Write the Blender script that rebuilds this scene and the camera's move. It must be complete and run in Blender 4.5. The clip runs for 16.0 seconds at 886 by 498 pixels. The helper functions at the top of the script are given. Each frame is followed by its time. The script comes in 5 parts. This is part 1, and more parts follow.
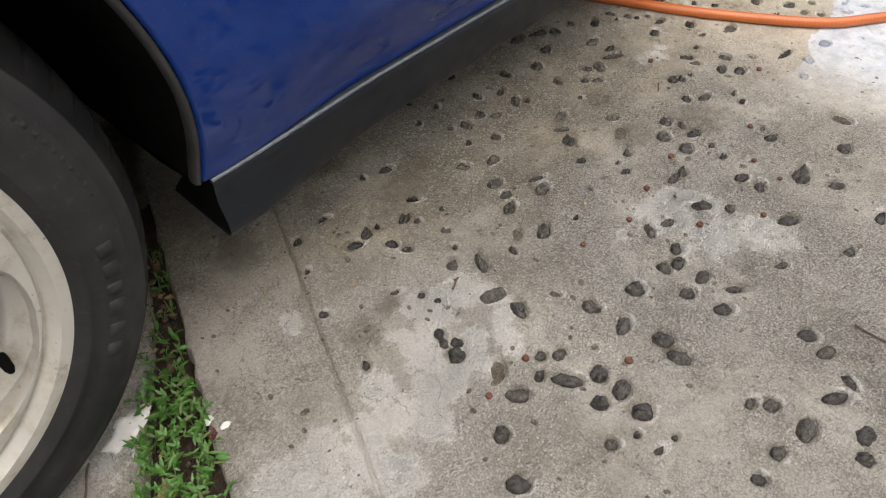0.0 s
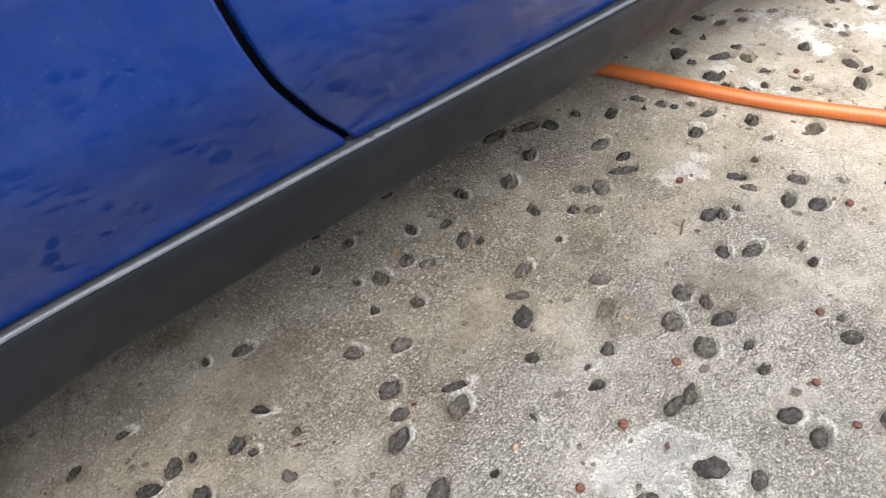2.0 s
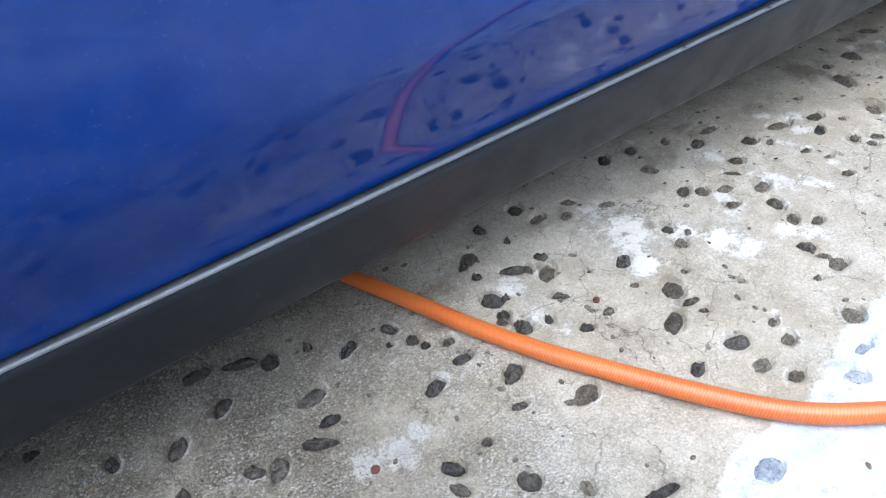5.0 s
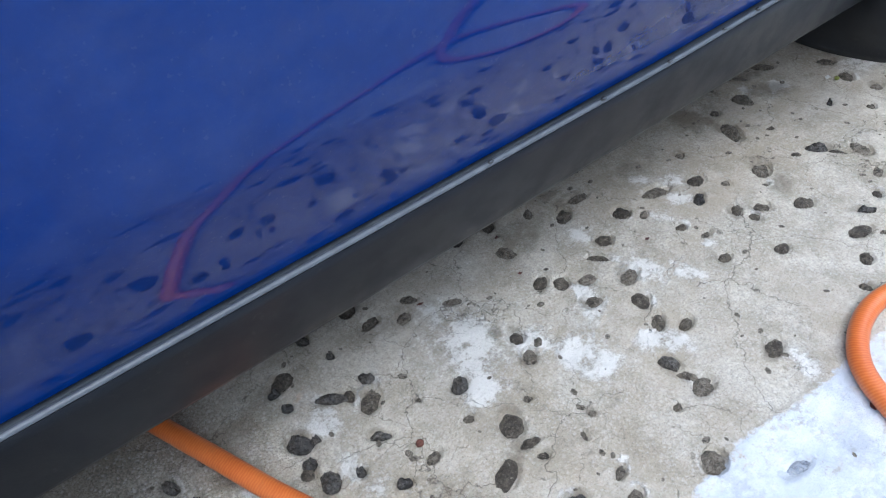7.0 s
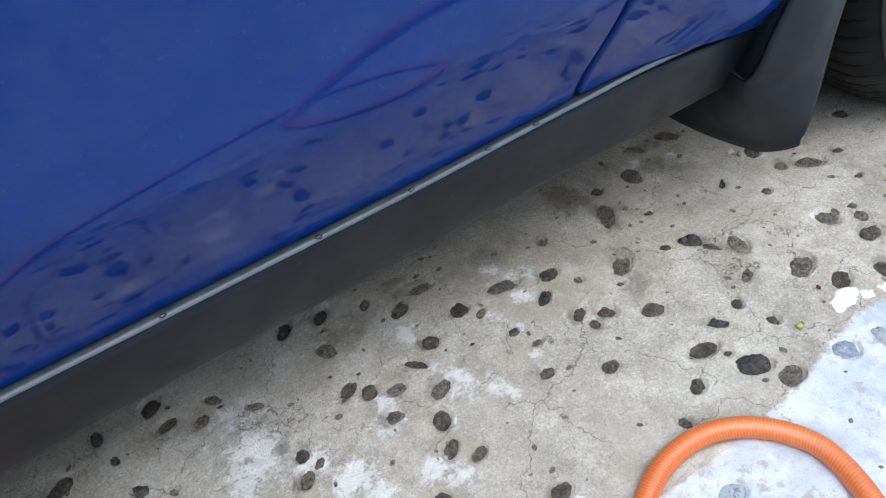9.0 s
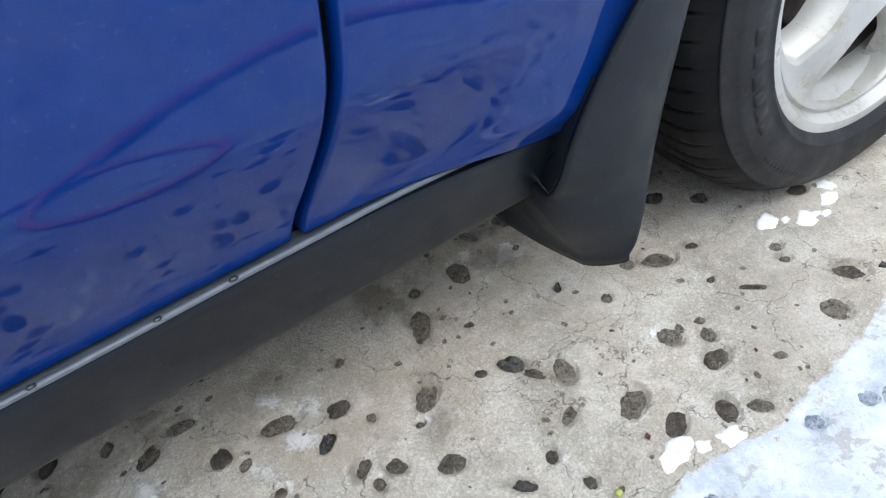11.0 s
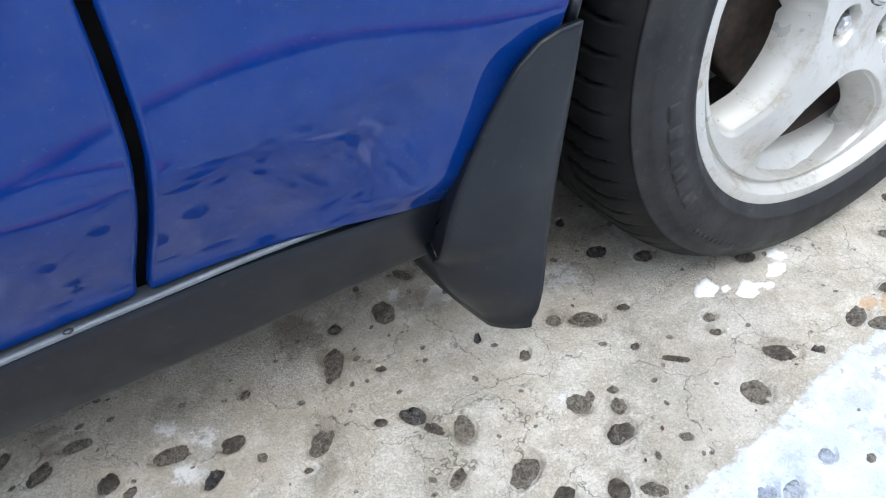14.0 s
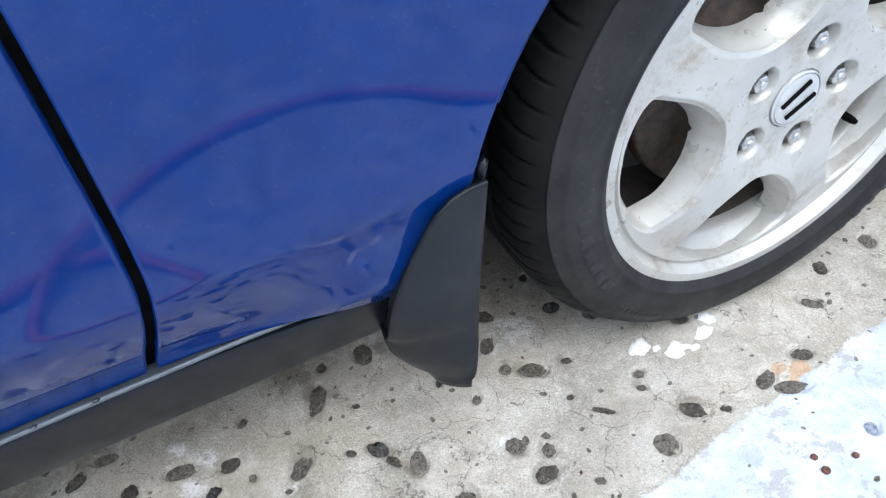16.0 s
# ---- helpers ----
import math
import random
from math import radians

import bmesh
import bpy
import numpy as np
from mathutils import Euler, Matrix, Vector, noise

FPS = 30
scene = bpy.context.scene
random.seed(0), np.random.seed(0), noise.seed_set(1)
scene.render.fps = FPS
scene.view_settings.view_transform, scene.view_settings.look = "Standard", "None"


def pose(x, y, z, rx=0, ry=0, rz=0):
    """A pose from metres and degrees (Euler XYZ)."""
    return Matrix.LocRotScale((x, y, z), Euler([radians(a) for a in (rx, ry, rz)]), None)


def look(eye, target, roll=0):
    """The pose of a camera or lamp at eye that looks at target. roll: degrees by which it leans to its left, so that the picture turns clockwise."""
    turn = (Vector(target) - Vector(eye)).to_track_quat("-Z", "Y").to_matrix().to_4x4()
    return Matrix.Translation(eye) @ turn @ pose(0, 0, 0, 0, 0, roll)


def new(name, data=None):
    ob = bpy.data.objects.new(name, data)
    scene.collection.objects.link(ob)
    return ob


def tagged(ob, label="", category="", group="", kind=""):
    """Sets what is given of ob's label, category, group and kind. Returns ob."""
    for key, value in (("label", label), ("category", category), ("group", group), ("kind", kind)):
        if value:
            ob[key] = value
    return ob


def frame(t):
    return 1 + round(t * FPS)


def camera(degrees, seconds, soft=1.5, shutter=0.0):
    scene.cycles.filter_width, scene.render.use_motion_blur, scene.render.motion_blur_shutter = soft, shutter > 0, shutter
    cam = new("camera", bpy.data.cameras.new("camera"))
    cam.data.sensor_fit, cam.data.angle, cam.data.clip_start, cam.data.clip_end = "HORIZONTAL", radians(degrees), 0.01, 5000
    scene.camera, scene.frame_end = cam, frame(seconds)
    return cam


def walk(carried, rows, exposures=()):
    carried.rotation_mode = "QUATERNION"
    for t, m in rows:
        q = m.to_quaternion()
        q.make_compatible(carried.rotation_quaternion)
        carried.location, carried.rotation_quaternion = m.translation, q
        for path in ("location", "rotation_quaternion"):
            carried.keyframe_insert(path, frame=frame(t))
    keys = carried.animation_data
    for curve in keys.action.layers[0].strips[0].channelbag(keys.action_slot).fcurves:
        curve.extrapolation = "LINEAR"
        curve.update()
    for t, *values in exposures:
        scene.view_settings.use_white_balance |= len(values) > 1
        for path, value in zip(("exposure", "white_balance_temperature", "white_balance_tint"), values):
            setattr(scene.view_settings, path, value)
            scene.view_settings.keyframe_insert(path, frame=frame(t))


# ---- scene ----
cam = camera(64.5, 16.0, 1.2)
PATH = [
    (0, (-1.725, -0.493, 0.666), (-0.714, 0.419, -0.8), -0.1),
    (0.5, (-1.502, -0.432, 0.589), (-0.904, 0.83, -0.843), -4.5),
    (1, (-1.415, -0.399, 0.559), (-0.811, 0.847, -0.884), -8.0),
    (1.5, (-1.36, -0.398, 0.552), (-0.69, 0.796, -0.907), -8.9),
    (2, (-1.275, -0.379, 0.56), (-0.486, 0.749, -0.891), -6.1),
    (2.5, (-1.216, -0.357, 0.572), (-0.346, 0.751, -0.848), -3.8),
    (3, (-1.133, -0.359, 0.548), (-0.376, 0.909, -0.801), -6.4),
    (3.5, (-1.047, -0.393, 0.551), (-0.335, 0.942, -0.757), -7.6),
    (4, (-0.958, -0.416, 0.55), (-0.25, 0.948, -0.73), -7.1),
    (4.2, (-0.921, -0.426, 0.547), (-0.223, 0.95, -0.726), -8.2),
    (6.3, (-0.62, -0.358, 0.526), (0.095, 0.966, -0.792), -10.2),
    (6.5, (-0.603, -0.355, 0.53), (0.136, 0.95, -0.793), -9.7),
    (7, (-0.552, -0.334, 0.538), (0.211, 0.926, -0.815), -8.7),
    (7.5, (-0.485, -0.326, 0.536), (0.269, 0.919, -0.836), -8.4),
    (8, (-0.408, -0.335, 0.543), (0.281, 0.954, -0.821), -8.0),
    (8.5, (-0.336, -0.367, 0.547), (0.291, 0.961, -0.811), -10.7),
    (9, (-0.27, -0.391, 0.555), (0.328, 0.957, -0.796), -11.8),
    (9.5, (-0.209, -0.381, 0.544), (0.463, 0.929, -0.81), -9.5),
    (10, (-0.16, -0.357, 0.534), (0.595, 0.905, -0.821), -8.0),
    (10.2, (-0.135, -0.344, 0.527), (0.625, 0.915, -0.828), -8.4),
    (12.3, (0.044, -0.317, 0.519), (0.717, 0.95, -0.876), -5.7),
    (12.5, (0.049, -0.321, 0.525), (0.724, 0.949, -0.865), -5.7),
    (13, (0.065, -0.335, 0.532), (0.728, 0.949, -0.851), -5.0),
    (13.5, (0.072, -0.343, 0.542), (0.731, 0.954, -0.831), -3.8),
    (14, (0.072, -0.347, 0.538), (0.715, 0.959, -0.834), -5.1),
    (14.5, (0.075, -0.352, 0.544), (0.71, 0.957, -0.828), -5.0),
    (15, (0.088, -0.365, 0.547), (0.698, 0.93, -0.849), -5.1),
    (15.5, (0.099, -0.374, 0.565), (0.689, 0.924, -0.838), -5.3),
    (16, (0.134, -0.406, 0.684), (0.664, 0.907, -0.728), -6.0),
]
EXPOSURE = [(0.0, 1.15, 6750, 8), (1.0, 1.98, 6600, 8), (2.5, 1.95, 6250, 7), (4.0, 1.95, 5700, 6), (6.5, 1.46, 5300, 6), (9.0, 1.34, 5500, 5), (10.2, 1.34, 5550, 5), (12.3, 1.68, 5600, 5), (16.0, 1.57, 5450, 5)]
walk(cam, [(t, look(eye, target, roll)) for t, eye, target, roll in PATH], EXPOSURE)

# ---- world and light ----
SUN_EL, SUN_AZ = radians(69), radians(190)
world = bpy.data.worlds.new("world")
scene.world = world
world.use_nodes = True
wn = world.node_tree
sky = wn.nodes.new("ShaderNodeTexSky")
sky.sky_type, sky.sun_disc = "NISHITA", False
sky.sun_elevation, sky.sun_rotation = SUN_EL, SUN_AZ
sky.air_density, sky.dust_density = 1.0, 4.0
wn.links.new(sky.outputs[0], wn.nodes["Background"].inputs[0])
wn.nodes["Background"].inputs[1].default_value = 0.085
sun = new("sun", bpy.data.lights.new("sun", "SUN"))
sun.data.energy, sun.data.angle, sun.data.color = 1.9, radians(110), (1, 0.95, 0.88)
sun.matrix_world = look((math.sin(SUN_AZ) * math.cos(SUN_EL), math.cos(SUN_AZ) * math.cos(SUN_EL), math.sin(SUN_EL)), (0, 0, 0))


# ---- materials ----
class Nodes:
    """A small builder for node materials."""

    def __init__(self, name):
        self.m = bpy.data.materials.new(name)
        self.m.use_nodes = True
        self.t = self.m.node_tree
        self.b = self.t.nodes["Principled BSDF"]
        self.geo = self.t.nodes.new("ShaderNodeTexCoord").outputs["Object"]

    def add(self, kind, **inputs):
        n = self.t.nodes.new(kind)
        for k, v in inputs.items():
            self.put(n.inputs[k.replace("_", " ")], v)
        return n

    def put(self, socket, v):
        if isinstance(v, bpy.types.NodeSocket):
            self.t.links.new(v, socket)
        elif isinstance(v, tuple) and len(v) == 3 and socket.type == "RGBA":
            socket.default_value = (*v, 1)
        else:
            socket.default_value = v

    def noise(self, scale, detail=4.0, rough=0.55, at=None, distort=0.0):
        return self.add("ShaderNodeTexNoise", Vector=at or self.geo, Scale=scale, Detail=detail, Roughness=rough, Distortion=distort).outputs["Fac"]

    def cells(self, scale, feature="F1", at=None):
        n = self.add("ShaderNodeTexVoronoi", Vector=at or self.geo, Scale=scale)
        n.feature = feature
        return n.outputs["Distance"]

    def attribute(self, name):
        n = self.t.nodes.new("ShaderNodeAttribute")
        n.attribute_name = name
        return n.outputs["Fac"]

    def random(self):
        return self.t.nodes.new("ShaderNodeObjectInfo").outputs["Random"]

    def ramp(self, v, a, b, lo=0.0, hi=1.0):
        n = self.add("ShaderNodeMapRange", Value=v)
        n.inputs["From Min"].default_value, n.inputs["From Max"].default_value = a, b
        n.inputs["To Min"].default_value, n.inputs["To Max"].default_value = lo, hi
        n.interpolation_type = "SMOOTHSTEP"
        return n.outputs["Result"]

    def math(self, op, a, b=0.5):
        n = self.t.nodes.new("ShaderNodeMath")
        n.operation = op
        self.put(n.inputs[0], a)
        self.put(n.inputs[1], b)
        return n.outputs[0]

    def mix(self, f, a, b, blend="MIX"):
        n = self.t.nodes.new("ShaderNodeMix")
        n.data_type, n.blend_type = "RGBA", blend
        self.put(n.inputs["Factor"], f)
        self.put(n.inputs[6], a)
        self.put(n.inputs[7], b)
        return n.outputs[2]

    def bump(self, height, strength=0.5, distance=0.002, normal=None):
        n = self.add("ShaderNodeBump", Height=height, Strength=strength, Distance=distance)
        if normal is not None:
            self.put(n.inputs["Normal"], normal)
        return n.outputs["Normal"]

    def done(self, colour, rough, normal=None, **more):
        self.put(self.b.inputs["Base Color"], colour)
        self.put(self.b.inputs["Roughness"], rough)
        if normal is not None:
            self.put(self.b.inputs["Normal"], normal)
        for k, v in more.items():
            self.put(self.b.inputs[k.replace("_", " ")], v)
        return self.m


def make_paint():
    n = Nodes("blue_paint")
    film = n.noise(9, 5, 0.6)
    dust = n.ramp(n.noise(300, 2, 0.5), 0.64, 0.76)
    film = n.math("ADD", n.math("MULTIPLY", film, 0.6), n.math("MULTIPLY", n.ramp(n.noise(34, 5, 0.7), 0.35, 0.65), 0.4))
    c = n.mix(film, (0.0029, 0.0215, 0.136), (0.0048, 0.0316, 0.182))
    c = n.mix(n.math("MULTIPLY", dust, 0.10), c, (0.14, 0.17, 0.26))
    c = n.mix(n.math("MULTIPLY", n.ramp(n.noise(22, 6, 0.72), 0.42, 0.66), 0.045), c, (0.16, 0.19, 0.26))
    flat = n.add("ShaderNodeVectorMath")
    flat.operation = "MULTIPLY"
    n.put(flat.inputs[0], n.geo)
    flat.inputs[1].default_value = (24, 24, 110)
    wave = n.bump(n.noise(1.0, 3, 0.6, flat.outputs[0]), 0.045, 0.0006, n.bump(n.noise(7, 2, 0.5), 0.02, 0.01))
    haze = n.ramp(n.noise(14, 4, 0.6), 0.45, 0.75, 0.0, 0.014)
    n.put(n.b.inputs["Coat Normal"], wave)
    return n.done(c, 0.38, None, Coat_Weight=1.0, Coat_Roughness=haze, Coat_IOR=1.36, Specular_IOR_Level=0.0)


def make_plastic():
    n = Nodes("black_plastic")
    grain = n.noise(900, 2, 0.5)
    c = n.mix(n.ramp(n.noise(12, 5, 0.6), 0.3, 0.75), (0.0046, 0.0066, 0.0100), (0.0076, 0.0104, 0.0150))
    c = n.mix(n.math("MULTIPLY", n.ramp(n.noise(150, 3, 0.6), 0.62, 0.75), 0.25), c, (0.07, 0.065, 0.06))
    return n.done(c, n.ramp(n.noise(30, 4), 0.3, 0.7, 0.36, 0.52), n.bump(grain, 0.15, 0.0006), Specular_IOR_Level=0.33)


def make_concrete():
    n = Nodes("concrete")
    white, skim, dark = n.attribute("white"), n.attribute("skim"), n.attribute("dark")
    coarse = n.attribute("coarse")
    big, mid = n.noise(3.2, 6, 0.6), n.noise(17, 7, 0.72)
    c = n.mix(n.ramp(big, 0.32, 0.68), (0.680, 0.595, 0.455), (0.710, 0.650, 0.545))
    c = n.mix(n.math("MULTIPLY", n.ramp(n.noise(2.1, 5, 0.6), 0.40, 0.62), n.ramp(coarse, 0.0, 1.0, 0.15, 0.85)), c, (0.620, 0.605, 0.540))
    c = n.mix(n.ramp(mid, 0.40, 0.62), n.mix(0.36, c, (0.380, 0.330, 0.250)), n.mix(0.46, c, (0.78, 0.745, 0.66)))
    # car's shade painted in: pale and grey away from the car, earthy beside it
    unshaded = n.ramp(n.math("ADD", n.attribute("unshaded"), n.math("MULTIPLY", n.math("SUBTRACT", n.noise(5, 6, 0.7), 0.5), 0.9)), 0.2, 0.8)
    c = n.mix(n.math("MULTIPLY", n.math("MULTIPLY", unshaded, coarse), 0.55), c, (0.80, 0.775, 0.735))
    c = n.mix(n.math("MULTIPLY", n.math("MULTIPLY", n.math("SUBTRACT", 1.0, unshaded), coarse), 0.42), c, (0.430, 0.370, 0.265))
    # wide brown and grey stains
    c = n.mix(n.math("MULTIPLY", n.ramp(n.noise(7, 9, 0.78), 0.47, 0.66), n.ramp(coarse, 0.0, 1.0, 0.44, 0.52)), c, (0.310, 0.285, 0.205))
    c = n.mix(n.math("MULTIPLY", n.ramp(n.noise(46, 8, 0.8), 0.55, 0.68), 0.36), c, (0.22, 0.195, 0.155))
    # sandy grain: uneven dark pores and pale crumbs
    warp = n.add("ShaderNodeVectorMath")
    warp.operation = "ADD"
    n.put(warp.inputs[0], n.geo)
    jit = n.add("ShaderNodeTexNoise", Vector=n.geo, Scale=330.0, Detail=3.0)
    jits = n.add("ShaderNodeVectorMath")
    jits.operation = "SCALE"
    n.put(jits.inputs[0], jit.outputs["Color"])
    jits.inputs["Scale"].default_value = 0.0035
    n.put(warp.inputs[1], jits.outputs[0])
    grains = n.add("ShaderNodeTexVoronoi", Vector=warp.outputs[0], Scale=400.0)
    sand, tone = grains.outputs["Distance"], n.add("ShaderNodeSeparateColor", Color=grains.outputs["Color"]).outputs[0]
    worm = n.noise(230, 9, 0.86, None, 0.3)
    fine = n.noise(620, 3, 0.6)
    patchy = n.ramp(n.noise(13, 6, 0.72), 0.36, 0.64, 0.60, 1.0)
    amount = n.math("MULTIPLY", patchy, n.ramp(coarse, 0.0, 1.0, 0.36, 1.0))
    c = n.mix(n.math("MULTIPLY", n.ramp(worm, 0.47, 0.36), n.math("MULTIPLY", amount, 0.66)), c, (0.165, 0.147, 0.115))
    c = n.mix(n.math("MULTIPLY", n.ramp(worm, 0.56, 0.66), n.math("MULTIPLY", amount, 0.72)), c, (0.88, 0.855, 0.785))
    bare = n.math("MULTIPLY", n.ramp(n.noise(8, 7, 0.75), 0.36, 0.56, 0.25, 1.0), n.attribute("grainy"))
    c = n.mix(n.math("MULTIPLY", n.ramp(tone, 0.45, 0.05), n.math("MULTIPLY", bare, 0.40)), c, (0.20, 0.18, 0.145))
    c = n.mix(n.math("MULTIPLY", n.ramp(tone, 0.72, 0.98), n.math("MULTIPLY", bare, 0.85)), c, (0.92, 0.90, 0.86))
    c = n.mix(n.math("MULTIPLY", n.ramp(sand, 0.42, 0.72), n.math("MULTIPLY", bare, 0.66)), c, (0.10, 0.088, 0.068))
    c = n.mix(n.math("MULTIPLY", n.ramp(fine, 0.58, 0.70), 0.42), c, (0.80, 0.78, 0.72))
    c = n.mix(n.math("MULTIPLY", n.ramp(fine, 0.41, 0.30), 0.55), c, (0.15, 0.132, 0.105))
    # an even film of grey weathering
    c = n.mix(1.0, c, n.mix(n.ramp(n.noise(4.5, 6, 0.7), 0.3, 0.7), (0.72, 0.71, 0.70), (0.92, 0.915, 0.91)), "MULTIPLY")
    # rough white lime left in worn places, and white rims by pebbles
    torn = n.math("ADD", n.math("MULTIPLY", n.noise(60, 7, 0.8), 1.1), n.math("MULTIPLY", n.noise(13, 4, 0.65), 0.5))
    edge = n.math("ADD", white, n.math("MULTIPLY", n.math("SUBTRACT", n.noise(34, 9, 0.85), 0.5), 3.8))
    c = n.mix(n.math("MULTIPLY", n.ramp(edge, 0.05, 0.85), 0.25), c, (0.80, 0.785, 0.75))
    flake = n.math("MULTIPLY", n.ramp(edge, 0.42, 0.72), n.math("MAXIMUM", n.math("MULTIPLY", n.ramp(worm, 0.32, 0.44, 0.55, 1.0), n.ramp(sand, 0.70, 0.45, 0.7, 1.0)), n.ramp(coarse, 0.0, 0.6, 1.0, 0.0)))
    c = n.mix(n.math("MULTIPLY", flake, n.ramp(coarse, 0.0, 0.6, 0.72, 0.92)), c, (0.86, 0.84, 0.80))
    rust = n.ramp(n.math("ADD", n.attribute("rust"), n.math("MULTIPLY", n.math("SUBTRACT", n.noise(40, 6, 0.75), 0.5), 0.9)), 0.35, 0.75)
    c = n.mix(n.math("MULTIPLY", rust, 0.65), c, (0.56, 0.34, 0.17))
    # dark stains, with shade beside car and tyre painted among them
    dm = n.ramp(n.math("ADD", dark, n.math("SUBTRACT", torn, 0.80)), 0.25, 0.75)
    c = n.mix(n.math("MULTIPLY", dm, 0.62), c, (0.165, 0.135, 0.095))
    # tiny black pits
    pits = n.math("MULTIPLY", n.ramp(n.noise(210, 3, 0.55), 0.70, 0.76), n.ramp(n.noise(9, 4, 0.7), 0.50, 0.62))
    c = n.mix(n.math("MULTIPLY", pits, 0.8), c, (0.06, 0.052, 0.045))
    bits = n.ramp(n.math("MULTIPLY", n.noise(75, 5, 0.7), n.noise(16, 3, 0.6)), 0.30, 0.36)
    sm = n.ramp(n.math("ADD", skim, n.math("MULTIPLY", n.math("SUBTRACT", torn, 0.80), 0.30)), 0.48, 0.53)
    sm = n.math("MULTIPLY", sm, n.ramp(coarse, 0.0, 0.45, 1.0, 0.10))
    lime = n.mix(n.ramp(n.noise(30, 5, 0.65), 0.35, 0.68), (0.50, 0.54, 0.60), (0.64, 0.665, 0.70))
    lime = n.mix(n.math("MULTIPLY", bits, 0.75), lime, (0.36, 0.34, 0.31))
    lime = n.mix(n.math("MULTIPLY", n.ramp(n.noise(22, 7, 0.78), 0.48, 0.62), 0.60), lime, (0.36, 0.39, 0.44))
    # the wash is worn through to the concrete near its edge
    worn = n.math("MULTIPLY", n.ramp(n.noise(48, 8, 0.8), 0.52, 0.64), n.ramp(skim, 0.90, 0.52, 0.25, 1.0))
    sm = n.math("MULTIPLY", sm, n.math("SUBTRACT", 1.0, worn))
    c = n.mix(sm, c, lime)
    # hairline cracks in two sizes
    bent = n.add("ShaderNodeVectorMath")
    bent.operation = "ADD"
    n.put(bent.inputs[0], n.geo)
    shift = n.add("ShaderNodeTexNoise", Vector=n.geo, Scale=20.0, Detail=4.0, Roughness=0.6)
    small = n.add("ShaderNodeVectorMath")
    small.operation = "SCALE"
    n.put(small.inputs[0], shift.outputs["Color"])
    small.inputs["Scale"].default_value = 0.06
    n.put(bent.inputs[1], small.outputs[0])
    one = n.ramp(n.cells(8.5, "DISTANCE_TO_EDGE", bent.outputs[0]), 0.0, 0.0065, 1.0, 0.0)
    one = n.math("MULTIPLY", one, n.ramp(n.noise(6, 5, 0.75), 0.42, 0.50))
    two = n.ramp(n.cells(19, "DISTANCE_TO_EDGE", bent.outputs[0]), 0.0, 0.0105, 1.0, 0.0)
    two = n.math("MULTIPLY", two, n.ramp(n.noise(11, 5, 0.75), 0.47, 0.58))
    three = n.ramp(n.cells(52, "DISTANCE_TO_EDGE", bent.outputs[0]), 0.0, 0.040, 1.0, 0.0)
    three = n.math("MULTIPLY", n.math("MULTIPLY", three, n.ramp(n.noise(24, 5, 0.75), 0.50, 0.60)), n.ramp(coarse, 0.0, 1.0, 0.2, 0.9))
    crack = n.math("MAXIMUM", n.math("MAXIMUM", one, n.math("MULTIPLY", two, 0.8)), n.math("MULTIPLY", three, 0.7))
    crack = n.math("MULTIPLY", crack, n.ramp(n.noise(60, 4, 0.7), 0.34, 0.52, 0.35, 1.0))
    crack = n.math("MULTIPLY", crack, n.math("SUBTRACT", 1.0, sm))
    c = n.mix(n.math("MULTIPLY", crack, n.ramp(coarse, 0.0, 1.0, 0.70, 0.65)), c, (0.080, 0.066, 0.052))
    rough_h = n.math("ADD", n.math("MULTIPLY", n.noise(230, 5, 0.75), 0.7), n.math("MULTIPLY", n.ramp(sand, 0.75, 0.1), n.math("MULTIPLY", bare, 1.5)))
    rough_h = n.math("ADD", rough_h, n.math("MULTIPLY", worm, 1.3))
    rough_h = n.math("ADD", rough_h, n.math("MULTIPLY", n.noise(60, 4, 0.7), 0.8))
    rough_h = n.math("MULTIPLY", rough_h, n.ramp(sm, 0.0, 1.0, 1.0, 0.6))
    rough_h = n.math("MULTIPLY", rough_h, n.ramp(coarse, 0.0, 1.0, 0.36, 1.0))
    nb = n.bump(rough_h, 1.0, 0.0044)
    nb = n.bump(n.math("SUBTRACT", n.math("ADD", n.math("MULTIPLY", sm, 0.8), n.math("MULTIPLY", flake, 0.3)), n.math("MULTIPLY", crack, 0.6)), 0.8, 0.0016, nb)
    return n.done(c, n.ramp(n.noise(20, 4), 0.3, 0.7, 0.66, 0.88), nb)


def make_pebble(name, lo, hi, sandy, crust, rough, deep):
    n = Nodes(name)
    world = n.t.nodes.new("ShaderNodeNewGeometry").outputs["Position"]
    c = n.mix(n.random(), lo, hi)
    c = n.mix(n.math("MULTIPLY", n.ramp(n.noise(120, 6, 0.75, world), 0.42, 0.64), 0.65), c, sandy)
    # sand still stuck to the top
    stuck = n.math("ADD", n.noise(260, 5, 0.75, world, 1.2), n.math("MULTIPLY", n.math("SUBTRACT", n.random(), 0.5), 0.14))
    c = n.mix(n.math("MULTIPLY", n.ramp(stuck, 0.50, 0.60), crust), c, n.mix(0.45, sandy, (0.46, 0.42, 0.35)))
    c = n.mix(n.math("MULTIPLY", n.ramp(n.noise(230, 6, 0.8, world, 0.8), 0.50, 0.40), 0.85), c, n.mix(0.6, lo, (0.016, 0.013, 0.010)))
    h = n.math("ADD", n.noise(170, 6, 0.75, world), n.math("MULTIPLY", n.noise(420, 4, 0.7, world), 0.5))
    return n.done(c, n.ramp(n.noise(90, 4, 0.6, world), 0.35, 0.65, rough - 0.20, rough + 0.14), n.bump(h, 0.9, deep))


